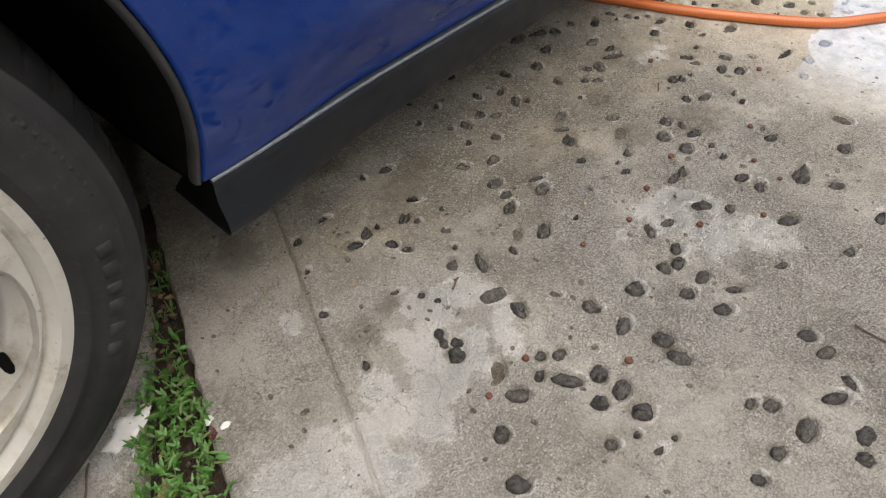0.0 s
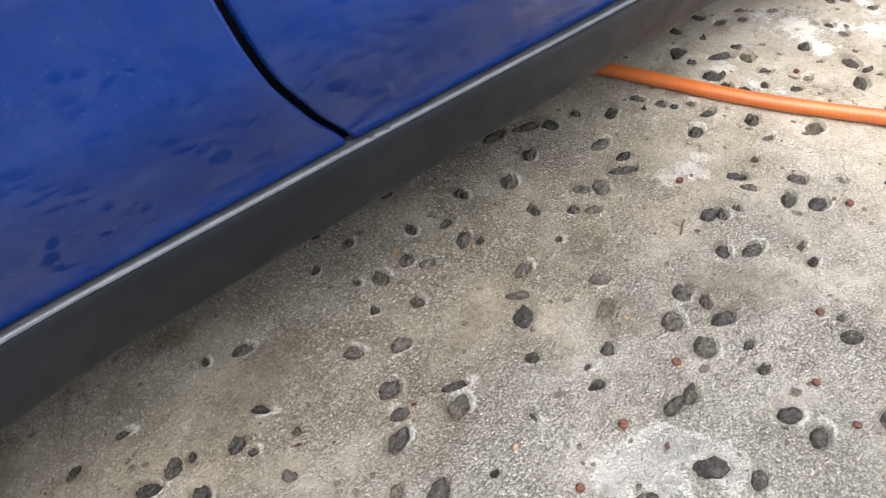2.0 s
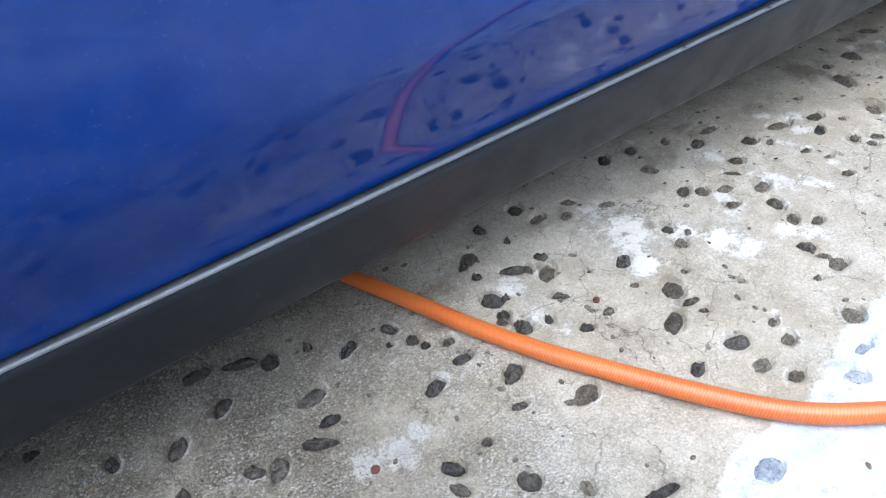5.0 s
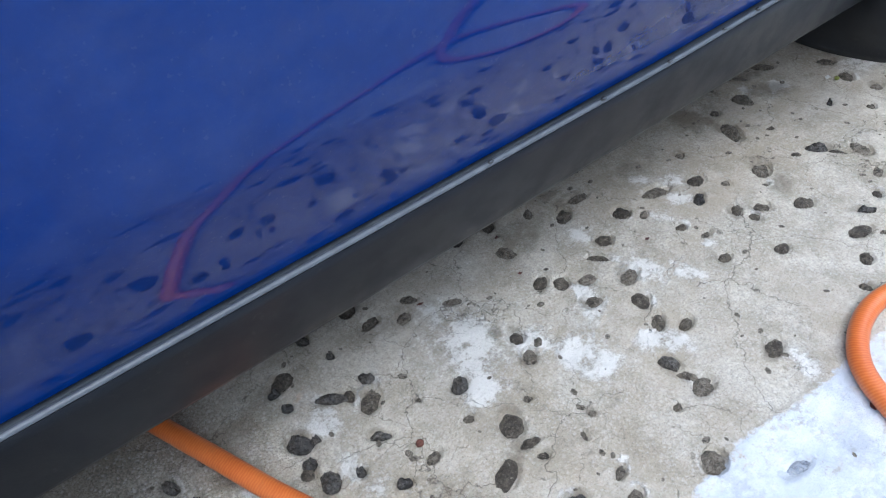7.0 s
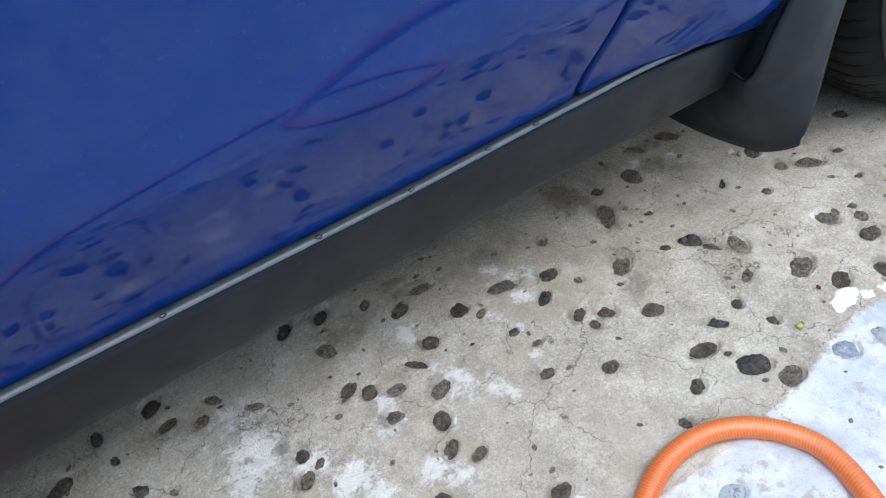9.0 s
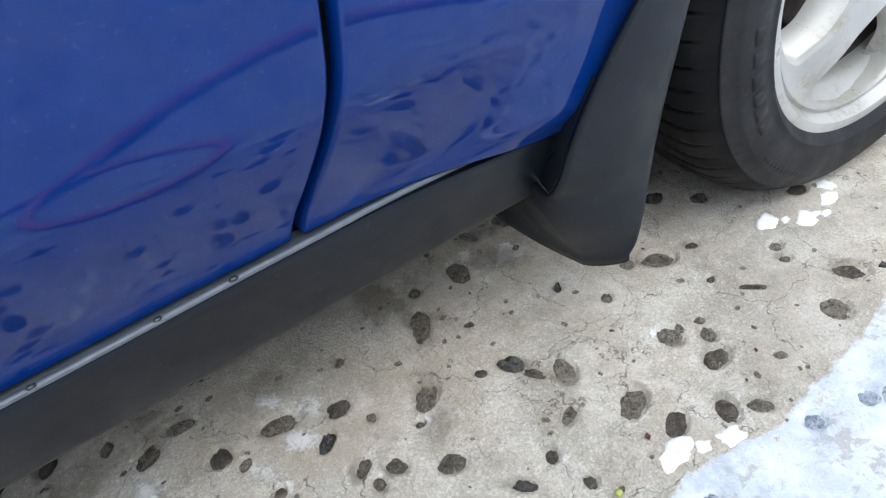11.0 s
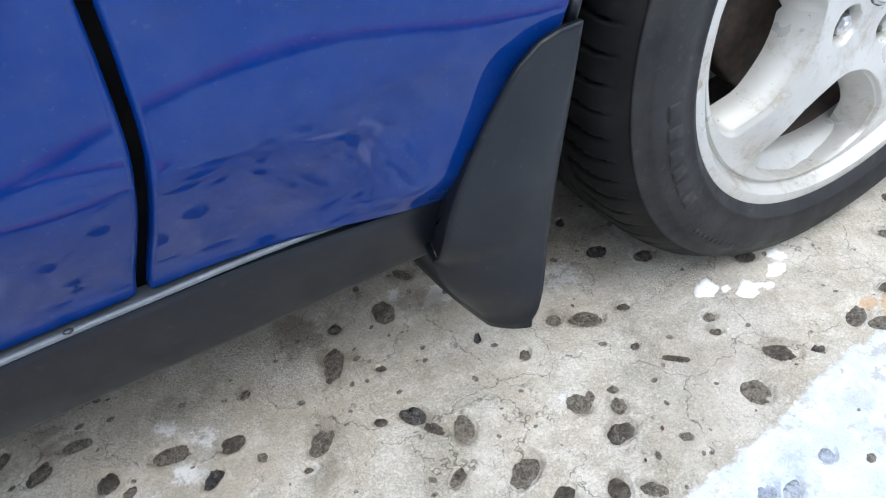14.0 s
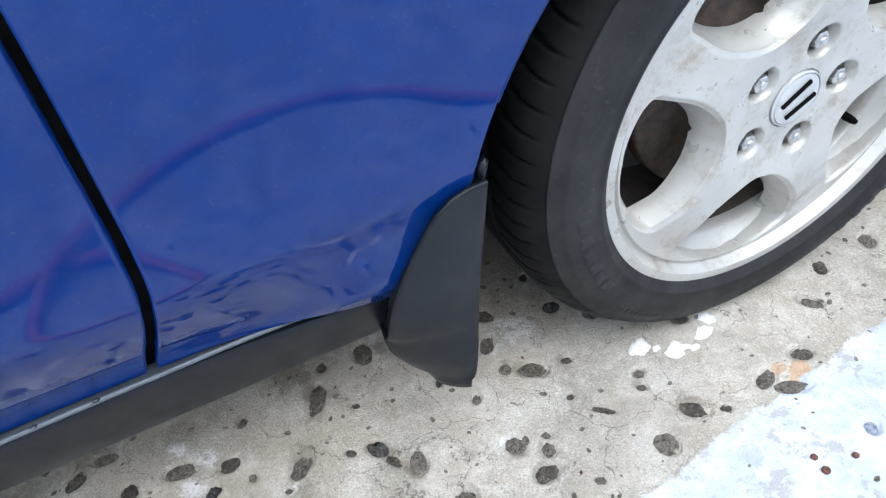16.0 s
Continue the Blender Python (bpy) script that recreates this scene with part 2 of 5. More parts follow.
def make_sidewall():
    n = Nodes("dusty_sidewall")
    c = n.mix(n.ramp(n.noise(14, 6, 0.65), 0.35, 0.72), (0.011, 0.011, 0.0115), (0.023, 0.0225, 0.022))
    c = n.mix(n.math("MULTIPLY", n.ramp(n.noise(90, 6, 0.75), 0.55, 0.72), 0.35), c, (0.085, 0.080, 0.074))
    return n.done(c, n.ramp(n.noise(25, 4), 0.3, 0.7, 0.55, 0.75), n.bump(n.noise(260, 4, 0.65), 0.35, 0.0012), Specular_IOR_Level=0.35)


def make_rubber():
    n = Nodes("tyre_rubber")
    c = n.mix(n.ramp(n.noise(14, 6, 0.65), 0.35, 0.72), (0.005, 0.005, 0.0055), (0.013, 0.0126, 0.0120))
    c = n.mix(n.math("MULTIPLY", n.ramp(n.noise(70, 5, 0.7), 0.58, 0.75), 0.16), c, (0.045, 0.042, 0.038))
    return n.done(c, n.ramp(n.noise(25, 4), 0.3, 0.7, 0.52, 0.75), n.bump(n.noise(220, 3, 0.6), 0.25, 0.0012), Specular_IOR_Level=0.15)


def make_rim():
    n = Nodes("rim_lacquer")
    c = n.mix(n.ramp(n.noise(11, 5, 0.6), 0.3, 0.7), (0.455, 0.440, 0.396), (0.515, 0.500, 0.458))
    c = n.mix(n.math("MULTIPLY", n.ramp(n.noise(26, 8, 0.78), 0.48, 0.70), 0.72), c, (0.30, 0.245, 0.165))
    c = n.mix(n.math("MULTIPLY", n.ramp(n.noise(170, 3, 0.6), 0.68, 0.75), 0.7), c, (0.10, 0.08, 0.06))
    return n.done(c, n.ramp(n.noise(30, 4), 0.3, 0.7, 0.26, 0.48), n.bump(n.noise(300, 2), 0.06, 0.0008), Metallic=0.25, Coat_Weight=0.3)


def make_hose():
    n = Nodes("orange_hose")
    a, r = n.attribute("along"), n.attribute("around")
    slant = n.math("MULTIPLY", n.math("ABSOLUTE", n.math("SUBTRACT", r, 1.75)), 5.0)
    one = n.math("SINE", n.math("ADD", n.math("MULTIPLY", a, 2300.0), slant), 0)
    two = n.math("SINE", n.math("SUBTRACT", n.math("MULTIPLY", a, 900.0), n.math("MULTIPLY", slant, 0.6)), 0)
    weave = n.ramp(n.math("ADD", one, n.math("MULTIPLY", two, 0.4)), -0.9, 1.1)
    c = n.mix(n.ramp(n.noise(12, 4, 0.6), 0.3, 0.7), (0.47, 0.098, 0.017), (0.56, 0.138, 0.027))
    c = n.mix(n.math("MULTIPLY", weave, 0.28), c, (0.76, 0.29, 0.08))
    c = n.mix(n.math("MULTIPLY", n.ramp(n.noise(60, 5, 0.7), 0.55, 0.75), 0.35), c, (0.34, 0.14, 0.05))
    return n.done(c, 0.42, n.bump(weave, 0.15, 0.0005), Coat_Weight=0.35, Coat_Roughness=0.28)


def plain(name, lo, hi, rough, scale=40, metal=0.0, bump=0.2, depth=0.0015, gloss=0.5):
    n = Nodes(name)
    c = n.mix(n.ramp(n.noise(scale, 5, 0.65), 0.3, 0.7), lo, hi)
    return n.done(c, rough, n.bump(n.noise(scale * 4, 4, 0.6), bump, depth), Metallic=metal, Specular_IOR_Level=gloss)


M_PAINT, M_SILL, M_CONC, M_RUBBER, M_RIM, M_HOSE = make_paint(), make_plastic(), make_concrete(), make_rubber(), make_rim(), make_hose()
M_SIDEWALL = make_sidewall()
M_GRIME = plain("grimy_steel", (0.10, 0.095, 0.085), (0.26, 0.25, 0.23), 0.42, 120, 0.7)
M_CAP = plain("cap_lacquer", (0.50, 0.50, 0.48), (0.60, 0.60, 0.58), 0.35, 40, 0.35, 0.1)
# one even near-black for underside, wheel wells, jambs and small black parts
M_BLACK = plain("near_black_matt", (0.003, 0.003, 0.003), (0.007, 0.0065, 0.006), 0.95, gloss=0.05)
M_LINER = plain("arch_lip", (0.016, 0.016, 0.017), (0.032, 0.031, 0.030), 0.6)
M_STONE = make_pebble("pebble", (0.052, 0.043, 0.033), (0.148, 0.124, 0.093), (0.205, 0.174, 0.132), 0.75, 0.62, 0.0080)
M_SMOOTH = make_pebble("smooth_pebble", (0.012, 0.0118, 0.012), (0.040, 0.036, 0.033), (0.078, 0.069, 0.060), 0.28, 0.28, 0.0024)
# pale grey of the edge highlight, shared by the chip cores
M_STRIP = plain("highlight_grey", (0.085, 0.096, 0.112), (0.125, 0.139, 0.158), 0.28, 60)
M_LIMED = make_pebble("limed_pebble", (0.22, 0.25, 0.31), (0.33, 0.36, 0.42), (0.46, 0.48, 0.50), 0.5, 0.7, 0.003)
M_RUST = plain("rusty_iron", (0.045, 0.036, 0.030), (0.11, 0.078, 0.056), 0.65, 60, 0.3)
M_BARREL = plain("dark_brown_matt", (0.040, 0.032, 0.026), (0.085, 0.066, 0.050), 0.85, 40)
M_CHROME = plain("chrome", (0.50, 0.49, 0.47), (0.72, 0.71, 0.69), 0.34, 160, 1.0, 0.3)
M_SOIL = plain("soil", (0.020, 0.014, 0.009), (0.065, 0.045, 0.030), 0.95, 90, 0.0, 0.9, 0.004)
M_LEAF = plain("weed_leaf", (0.036, 0.115, 0.016), (0.090, 0.215, 0.040), 0.5, 60)
M_LEAF_DULL = plain("dull_leaf", (0.060, 0.105, 0.024), (0.115, 0.165, 0.050), 0.6, 120)
M_STEM = plain("weed_stem", (0.10, 0.16, 0.05), (0.16, 0.20, 0.08), 0.6, 120)
M_DRY = plain("dry_leaf", (0.22, 0.14, 0.075), (0.36, 0.25, 0.14), 0.75, 120)
M_RED = plain("fallen_petal", (0.075, 0.025, 0.018), (0.16, 0.060, 0.036), 0.6, 200)
M_HUSK = plain("berry_husk", (0.060, 0.020, 0.012), (0.150, 0.052, 0.030), 0.5, 300, 0.0, 0.5)
M_DARKLEAF = plain("rotten_leaf", (0.045, 0.012, 0.012), (0.085, 0.025, 0.02), 0.6, 150)
M_BERRY = plain("berry_skin", (0.22, 0.25, 0.05), (0.34, 0.36, 0.09), 0.4, 200)
M_LIME = plain("lime_splash", (0.66, 0.655, 0.63), (0.80, 0.79, 0.765), 0.85, 90, 0.0, 0.5)
M_TWIG = plain("twig_bark", (0.07, 0.05, 0.035), (0.13, 0.09, 0.06), 0.85, 150)


# ---- mesh helpers ----
def part(name, bm, material, parent=None, label="", smooth=True, sharp=None):
    me = bpy.data.meshes.new(name)
    bmesh.ops.recalc_face_normals(bm, faces=bm.faces[:])
    bm.to_mesh(me)
    bm.free()
    me.materials.append(material)
    if smooth:
        me.shade_smooth()
        if sharp is not None:
            me.set_sharp_from_angle(angle=radians(sharp))
    ob = new(name, me)
    if parent is not None:
        ob.parent = parent
        ob.matrix_parent_inverse = WORLD_OF[parent.name].inverted() if parent.name in WORLD_OF else Matrix.Identity(4)
    return tagged(ob, label) if label else ob


WORLD_OF = {}


def thing(name, at, label, category, group="", parent=None):
    """An empty at the base of a thing; its parts are modelled in world coordinates."""
    ob = new(name)
    ob.empty_display_size = 0.05
    if parent is not None:
        ob.parent = parent
        ob.matrix_parent_inverse = WORLD_OF[parent.name].inverted()
    ob.location = at
    WORLD_OF[ob.name] = Matrix.Translation(at)
    return tagged(ob, label, category, group)


def patch(bm, rows, closed=False):
    """A sheet of quads through rows of points."""
    vs = [[bm.verts.new(p) for p in row] for row in rows]
    for a, b in zip(vs, vs[1:]):
        k = len(a)
        for i in range(k if closed else k - 1):
            bm.faces.new((a[i], a[(i + 1) % k], b[(i + 1) % k], b[i]))
    return vs


def lathe(bm, profile, seg=96, at=(0, 0, 0), wave=None):
    """Turns a profile of (radius, y) about the y axis."""
    rings = []
    for i in range(seg):
        a = 2 * math.pi * i / seg
        ring = []
        for r, y in profile:
            rr = r + (wave(a, r, y) if wave else 0)
            ring.append(bm.verts.new((at[0] + rr * math.cos(a), at[1] + y, at[2] + rr * math.sin(a))))
        rings.append(ring)
    for i in range(seg):
        p, q = rings[i], rings[(i + 1) % seg]
        for k in range(len(p) - 1):
            bm.faces.new((p[k], p[k + 1], q[k + 1], q[k]))


def smoothstep(a, b, x):
    t = min(1, max(0, (x - a) / (b - a)))
    return t * t * (3 - 2 * t)


def spline(table, v):
    """A smooth curve through (v, w) pairs."""
    ks = [k for k, _ in table]
    i = max(0, min(len(ks) - 2, int(np.searchsorted(ks, v)) - 1))
    (x0, y0), (x1, y1) = table[i], table[i + 1]
    h = x1 - x0
    m0 = (y1 - table[i - 1][1]) / (x1 - table[i - 1][0]) if i else (y1 - y0) / h
    m1 = (table[i + 2][1] - y0) / (table[i + 2][0] - x0) if i + 2 < len(table) else (y1 - y0) / h
    t = min(1, max(0, (v - x0) / h))
    return (2 * t**3 - 3 * t * t + 1) * y0 + (t**3 - 2 * t * t + t) * h * m0 + (3 * t * t - 2 * t**3) * y1 + (t**3 - t * t) * h * m1


# ---- car ----
FRONT, REAR = (0.663, 0.288), (-1.877, 0.2945)
ARCH_F, ARCH_R = 0.361, 0.361
# lean of the door skin, in degrees, at each height: a crease above the sill, then a tuck that turns upright
LEAN = [(0.20, 16), (0.235, 16), (0.252, 14.8), (0.257, 15.2), (0.263, 19.8), (0.268, 22.0), (0.274, 26.0), (0.280, 26.8), (0.290, 25.9), (0.304, 25.2), (0.316, 24.0), (0.324, 23.4), (0.330, 21.6), (0.335, 19.4), (0.340, 17.6),
        (0.345, 16.2), (0.349, 14.2), (0.353, 12.2), (0.358, 9.8), (0.362, 7.8), (0.368, 6.4), (0.39, 5.0), (0.45, 5.4), (0.52, 4.6), (0.62, 1.9), (0.67, 0), (0.72, -1.5), (0.82, -11), (0.90, -25), (0.94, -42)]
PROFILE = [(0.20, 0.0080)]
while PROFILE[-1][0] < 0.945:
    z, y = PROFILE[-1]
    PROFILE.append((z + 0.002, y - 0.002 * math.tan(radians(np.interp(z + 0.001, [a for a, _ in LEAN], [b for _, b in LEAN])))))
GAP_REAR = [(0.235, -1.080), (0.252, -1.089), (0.263, -1.0967), (0.273, -1.104), (0.283, -1.111), (0.293, -1.1174), (0.304, -1.1237), (0.3215, -1.134), (0.34, -1.144), (0.371, -1.155), (0.416, -1.165), (0.453, -1.168), (0.94, -1.160)]
GAP_FRONT = [(0.235, 0.0405), (0.2513, 0.0443), (0.263, 0.0475), (0.274, 0.0506), (0.288, 0.0547), (0.302, 0.0585), (0.321, 0.0634), (0.340, 0.0675), (0.356, 0.0705), (0.372, 0.0722), (0.4165, 0.0747), (0.55, 0.077), (0.94, 0.074)]


FLAP_X = [(0.20, 0.227), (0.2380, 0.2315), (0.262, 0.2380), (0.285, 0.2462), (0.305, 0.2545), (0.328, 0.2655), (0.340, 0.2735), (0.355, 0.30), (0.95, 0.30)]
FLAP_OUT = [(0.20, 0.004), (0.238, 0.0060), (0.262, 0.0125), (0.285, 0.0090), (0.305, 0.0050), (0.328, 0.0010), (0.345, 0.0), (0.95, 0.0)]


def side(x, z):
    y = spline(PROFILE, z)
    # the skin swells out towards the wheel arches near its foot
    y -= 0.014 * smoothstep(-1.30, -1.50, x) * (1 - smoothstep(0.25, 0.36, z))
    y -= 0.011 * smoothstep(0.07, 0.25, x) * (1 - smoothstep(0.25, 0.35, z))
    # and closes on the edge of the mud flap
    xe = spline(FLAP_X, z)
    y -= spline(FLAP_OUT, z) * smoothstep(xe - 0.10, xe, x)
    return y


def foot(x):
    return 0.2445 + 0.004 * smoothstep(-0.15, 0.05, x) + 0.003 * smoothstep(-0.80, -1.15, x) - 0.010 * smoothstep(0.08, 0.27, x)


def arch_x(z, centre, r, sign):
    d = r * r - (z - centre[1]) ** 2
    return centre[0] + sign * (math.sqrt(d) if d > 0 else 0)


car = thing("car", (-0.6, 0.8, 0), "blue coupe with black sill trim and off-white wheels, parked on concrete", "car")


def sheet(bm, left, right, z0, z1, nx, nz, fold=0.012, hem=(True, True), low=False):
    """Body panel between two edge curves x(z), with edges rolled inwards."""
    rows = []
    for u in [0, 0.002] + [j / nz for j in range(1, nz + 1)]:
        row = []
        z = z0 + (z1 - z0) * ((0.35 + 0.65 * u) * u if low else u)
        a, b = left(z), right(z)
        xs = [(a, fold), (a, fold * 0.3), (a + 0.0012, 0.001), (a + 0.0030, 0), (a + 0.0040, 0)] if hem[0] else [(a, 0)]
        xs += [(a + 0.005 + (b - a - 0.010) * i / nx, 0) for i in range(nx + 1)]
        xs += [(b - 0.0040, 0), (b - 0.0030, 0), (b - 0.0012, 0.001), (b, fold * 0.3), (b, fold)] if hem[1] else [(b, 0)]
        for x, w in xs:
            zz = z
            if low:
                zz = z1 - (z1 - z) * (z1 - foot(x)) / (z1 - z0)
            row.append((x, side(x, zz) + w, zz))
        rows.append(row)
    rows.insert(0, [(x, y + 0.006, z + 0.0005) for x, y, z in rows[0]])
    patch(bm, rows)


GAP, GAP_R = 0.0030, 0.0023
bm = bmesh.new()
sheet(bm, lambda z: spline(GAP_REAR, z) + GAP_R, lambda z: spline(GAP_FRONT, z) - GAP, 0.2445, 0.93, 40, 150, low=True)
part("door", bm, M_PAINT, car)
TOP_R, TOP_F = REAR[1] + ARCH_R - 0.002, FRONT[1] + ARCH_F - 0.002
bm = bmesh.new()
sheet(bm, lambda z: arch_x(z, REAR, ARCH_R, 1), lambda z: spline(GAP_REAR, z) - GAP_R, 0.2445, TOP_R, 30, 100, 0.02, low=True)
sheet(bm, lambda z: -2.75, lambda z: spline(GAP_REAR, z) - GAP_R, TOP_R, 0.93, 30, 20)
sheet(bm, lambda z: -2.75, lambda z: arch_x(z, REAR, ARCH_R, -1), 0.2495, TOP_R, 20, 40)
part("quarter_panel", bm, M_PAINT, car)
bm = bmesh.new()
sheet(bm, lambda z: spline(GAP_FRONT, z) + GAP, lambda z: arch_x(z, FRONT, ARCH_F, -1), 0.2445, TOP_F, 24, 110, 0.03, low=True)
sheet(bm, lambda z: spline(GAP_FRONT, z) + GAP, lambda z: 1.5, TOP_F, 0.93, 24, 20)
sheet(bm, lambda z: arch_x(z, FRONT, ARCH_F, 1), lambda z: 1.5, 0.2495, TOP_F, 20, 40)
part("fender", bm, M_PAINT, car)

# black trim along the sill, a rounded ledge on its top edge
SILL = [(0.020, 0.2350), (-0.004, 0.2374), (-0.0114, 0.2390), (-0.0124, 0.2374), (-0.0118, 0.2310), (-0.0080, 0.2130), (-0.0015, 0.1880), (0.0030, 0.1740), (0.0060, 0.1690), (0.0110, 0.1670), (0.070, 0.1720)]
STRIP = [(0.010, -0.0058), (-0.0076, -0.0056), (-0.0078, -0.0006), (-0.0092, 0.0000), (-0.0106, -0.0006), (-0.0116, -0.0018), (-0.0118, -0.0030), (-0.0110, -0.0036), (0.010, -0.0038)]


def along(x, y, z):
    """Follows the bow of the sill along the car."""
    out, low = 0.009 * smoothstep(-1.28, -1.5, x), 1 - smoothstep(0.17, 0.23, z)
    return (x, y - out * (1 + 2.4 * low) * (1 if y < 0.015 else 0), z + 0.008 * smoothstep(-1.28, -1.5, x) * low)


bm = bmesh.new()
rows = []
N = 120
for i in range(N + 1):
    x = -1.512 + (0.262 + 1.512) * i / N
    rows.append([along(x, y, z + (foot(x) - 0.2445) * smoothstep(0.17, 0.235, z)) for y, z in SILL])
patch(bm, rows)
part("side_sill", bm, M_SILL, car, "matt black plastic sill trim", sharp=40)

# sill end closed with a near-black face
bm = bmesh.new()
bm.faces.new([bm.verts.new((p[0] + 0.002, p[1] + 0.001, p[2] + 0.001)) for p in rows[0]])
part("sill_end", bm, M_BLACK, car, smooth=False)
# paler grey bead that paints in the highlight on the sill's edge
bm = bmesh.new()
for_x = [-1.511 + 1.773 * i / N for i in range(N + 1)]
patch(bm, [[along(x, y + 0.0045 * smoothstep(0.03, 0.20, x), foot(x) - 0.0016 + z) for y, z in STRIP] for x in for_x])
part("highlight_strip", bm, M_STRIP, car, "thin pale grey strip painting in the highlight on the sill edge")

# chips along the top edge of the sill trim
for k, (x, s) in enumerate(((-0.306, 0.0020), (-0.1925, 0.0024), (-0.116, 0.0022), (-0.0475, 0.0021), (-0.002, 0.0023), (-1.07, 0.0018), (-1.055, 0.0015))):
    for name, size, out, mat in (("chip", s * 0.85, 0.0, M_LINER), ("chip_core", s * 0.42, 0.0008, M_STRIP)):
        bm = bmesh.new()
        bmesh.ops.create_icosphere(bm, subdivisions=2, radius=size, matrix=Matrix.Translation((x, -0.0100 - out, foot(x) - 0.0020 + out)) @ Matrix.Diagonal((1.6, 0.9, 0.7, 1)))
        for v in bm.verts:
            v.co += Vector(noise.noise_vector(v.co * 900)) * size * 0.35
        part(name, bm, mat, car)

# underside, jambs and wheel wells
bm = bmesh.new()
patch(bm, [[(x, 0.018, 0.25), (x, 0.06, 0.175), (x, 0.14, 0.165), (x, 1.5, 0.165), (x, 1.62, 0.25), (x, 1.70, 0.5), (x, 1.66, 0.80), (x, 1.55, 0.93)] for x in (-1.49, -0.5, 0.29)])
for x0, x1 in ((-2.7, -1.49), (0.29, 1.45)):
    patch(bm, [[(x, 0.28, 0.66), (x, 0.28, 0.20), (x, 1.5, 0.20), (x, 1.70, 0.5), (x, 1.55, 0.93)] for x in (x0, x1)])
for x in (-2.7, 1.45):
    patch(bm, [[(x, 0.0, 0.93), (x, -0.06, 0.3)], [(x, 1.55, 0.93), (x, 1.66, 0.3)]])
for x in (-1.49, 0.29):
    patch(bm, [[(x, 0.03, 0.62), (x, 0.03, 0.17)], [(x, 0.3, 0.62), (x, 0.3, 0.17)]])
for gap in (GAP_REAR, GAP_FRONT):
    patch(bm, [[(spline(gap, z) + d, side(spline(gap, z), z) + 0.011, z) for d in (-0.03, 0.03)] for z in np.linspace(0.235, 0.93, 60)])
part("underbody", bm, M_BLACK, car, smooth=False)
bm = bmesh.new()
patch(bm, [[(x, y, z) for y, z in ((0.0, 0.93), (0.12, 0.955), (0.8, 0.97), (1.45, 0.955), (1.56, 0.93))] for x in np.linspace(-2.74, 1.49, 12)])
part("deck", bm, M_PAINT, car)
bm = bmesh.new()
cabin = []
for z, x0, x1, y0, y1 in ((0.95, -2.30, 0.22, 0.06, 1.50), (1.08, -2.08, -0.12, 0.13, 1.43), (1.20, -1.86, -0.42, 0.21, 1.35)):
    cabin.append([(((x0 + x1) / 2 + (x1 - x0) / 2 * math.copysign(abs(math.cos(a)) ** 0.45, math.cos(a))), ((y0 + y1) / 2 + (y1 - y0) / 2 * math.copysign(abs(math.sin(a)) ** 0.45, math.sin(a))), z) for a in np.linspace(0, 2 * math.pi, 48, endpoint=False)])
patch(bm, cabin, closed=True)
part("cabin_glass", bm, plain("tinted_glass", (0.006, 0.007, 0.007), (0.009, 0.010, 0.010), 0.05, 3, 0.0, 0.0), car, "dark tinted windows")
bm = bmesh.new()
roof = []
for z, f in ((1.20, 1.005), (1.245, 0.96), (1.275, 0.80), (1.288, 0.5), (1.292, 0.05)):
    roof.append([(-1.14 + (x + 1.14) * f, 0.78 + (y - 0.78) * f, z) for x, y, _ in cabin[-1]])
patch(bm, roof, closed=True)
part("roof", bm, M_PAINT, car)
for xe, sg in ((-2.72, -1), (1.47, 1)):
    bm = bmesh.new()
    patch(bm, [[(xe + sg * (out * (1 - abs((y - 0.79) / 0.86) ** 4)), y, z) for y in np.linspace(-0.058, 1.64, 40)] for z, out in ((0.22, 0.03), (0.30, 0.09), (0.42, 0.13), (0.55, 0.13), (0.68, 0.10), (0.82, 0.06), (0.94, 0.0))])
    part("bumper", bm, M_PAINT, car)
for c, r in ((FRONT, ARCH_F), (REAR, ARCH_R)):
    bm = bmesh.new()
    rows, lips = [], []
    for i in range(61):
        a = radians(-8 + 196 * i / 60) if c is REAR else radians(-8 + 167 * i / 60)
        ca, sa = math.cos(a), math.sin(a)
        z = c[1] + r * sa
        y = side(c[0] + r * ca, max(0.2495, z))
        lips.append([(c[0] + (r + d) * ca, y + w, c[1] + (r + d) * sa) for d, w in ((0.0, 0.004), (-0.002, 0.003), (-0.005, 0.005), (-0.006, 0.012), (-0.003, 0.020))])
        rows.append([(c[0] + (r - 0.003) * ca, y + w, c[1] + (r - 0.003) * sa) for w in (0.012, 0.08, 0.34)])
    if c is FRONT:
        rows += [[(c[0] + (r - 0.003) * math.cos(radians(a)), side(0.3, max(0.2495, c[1] + r * math.sin(radians(a)))) + w, c[1] + (r - 0.003) * math.sin(radians(a))) for w in (0.012, 0.08, 0.34)] for a in (162, 167, 172, 178, 184, 190)]
    patch(bm, rows)
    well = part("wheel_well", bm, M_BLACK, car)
    bm = bmesh.new()
    patch(bm, lips)
    part("arch_lip", bm, M_LINER if c is REAR else M_PAINT, car)


# ---- wheels ----
def spoke_gap(r):
    """Half the angle of a window between the spokes, in degrees."""
    a, b = 0.087, 0.1985
    if r <= a or r >= b:
        return 0.0
    u = (r - a) / (b - a)
    q = min(1, u / 0.62)
    return 26.5 * (1 - (1 - q) ** 2) ** 0.5 * (1 - max(0, (u - 0.80) / 0.20) ** 2.4) ** 0.5


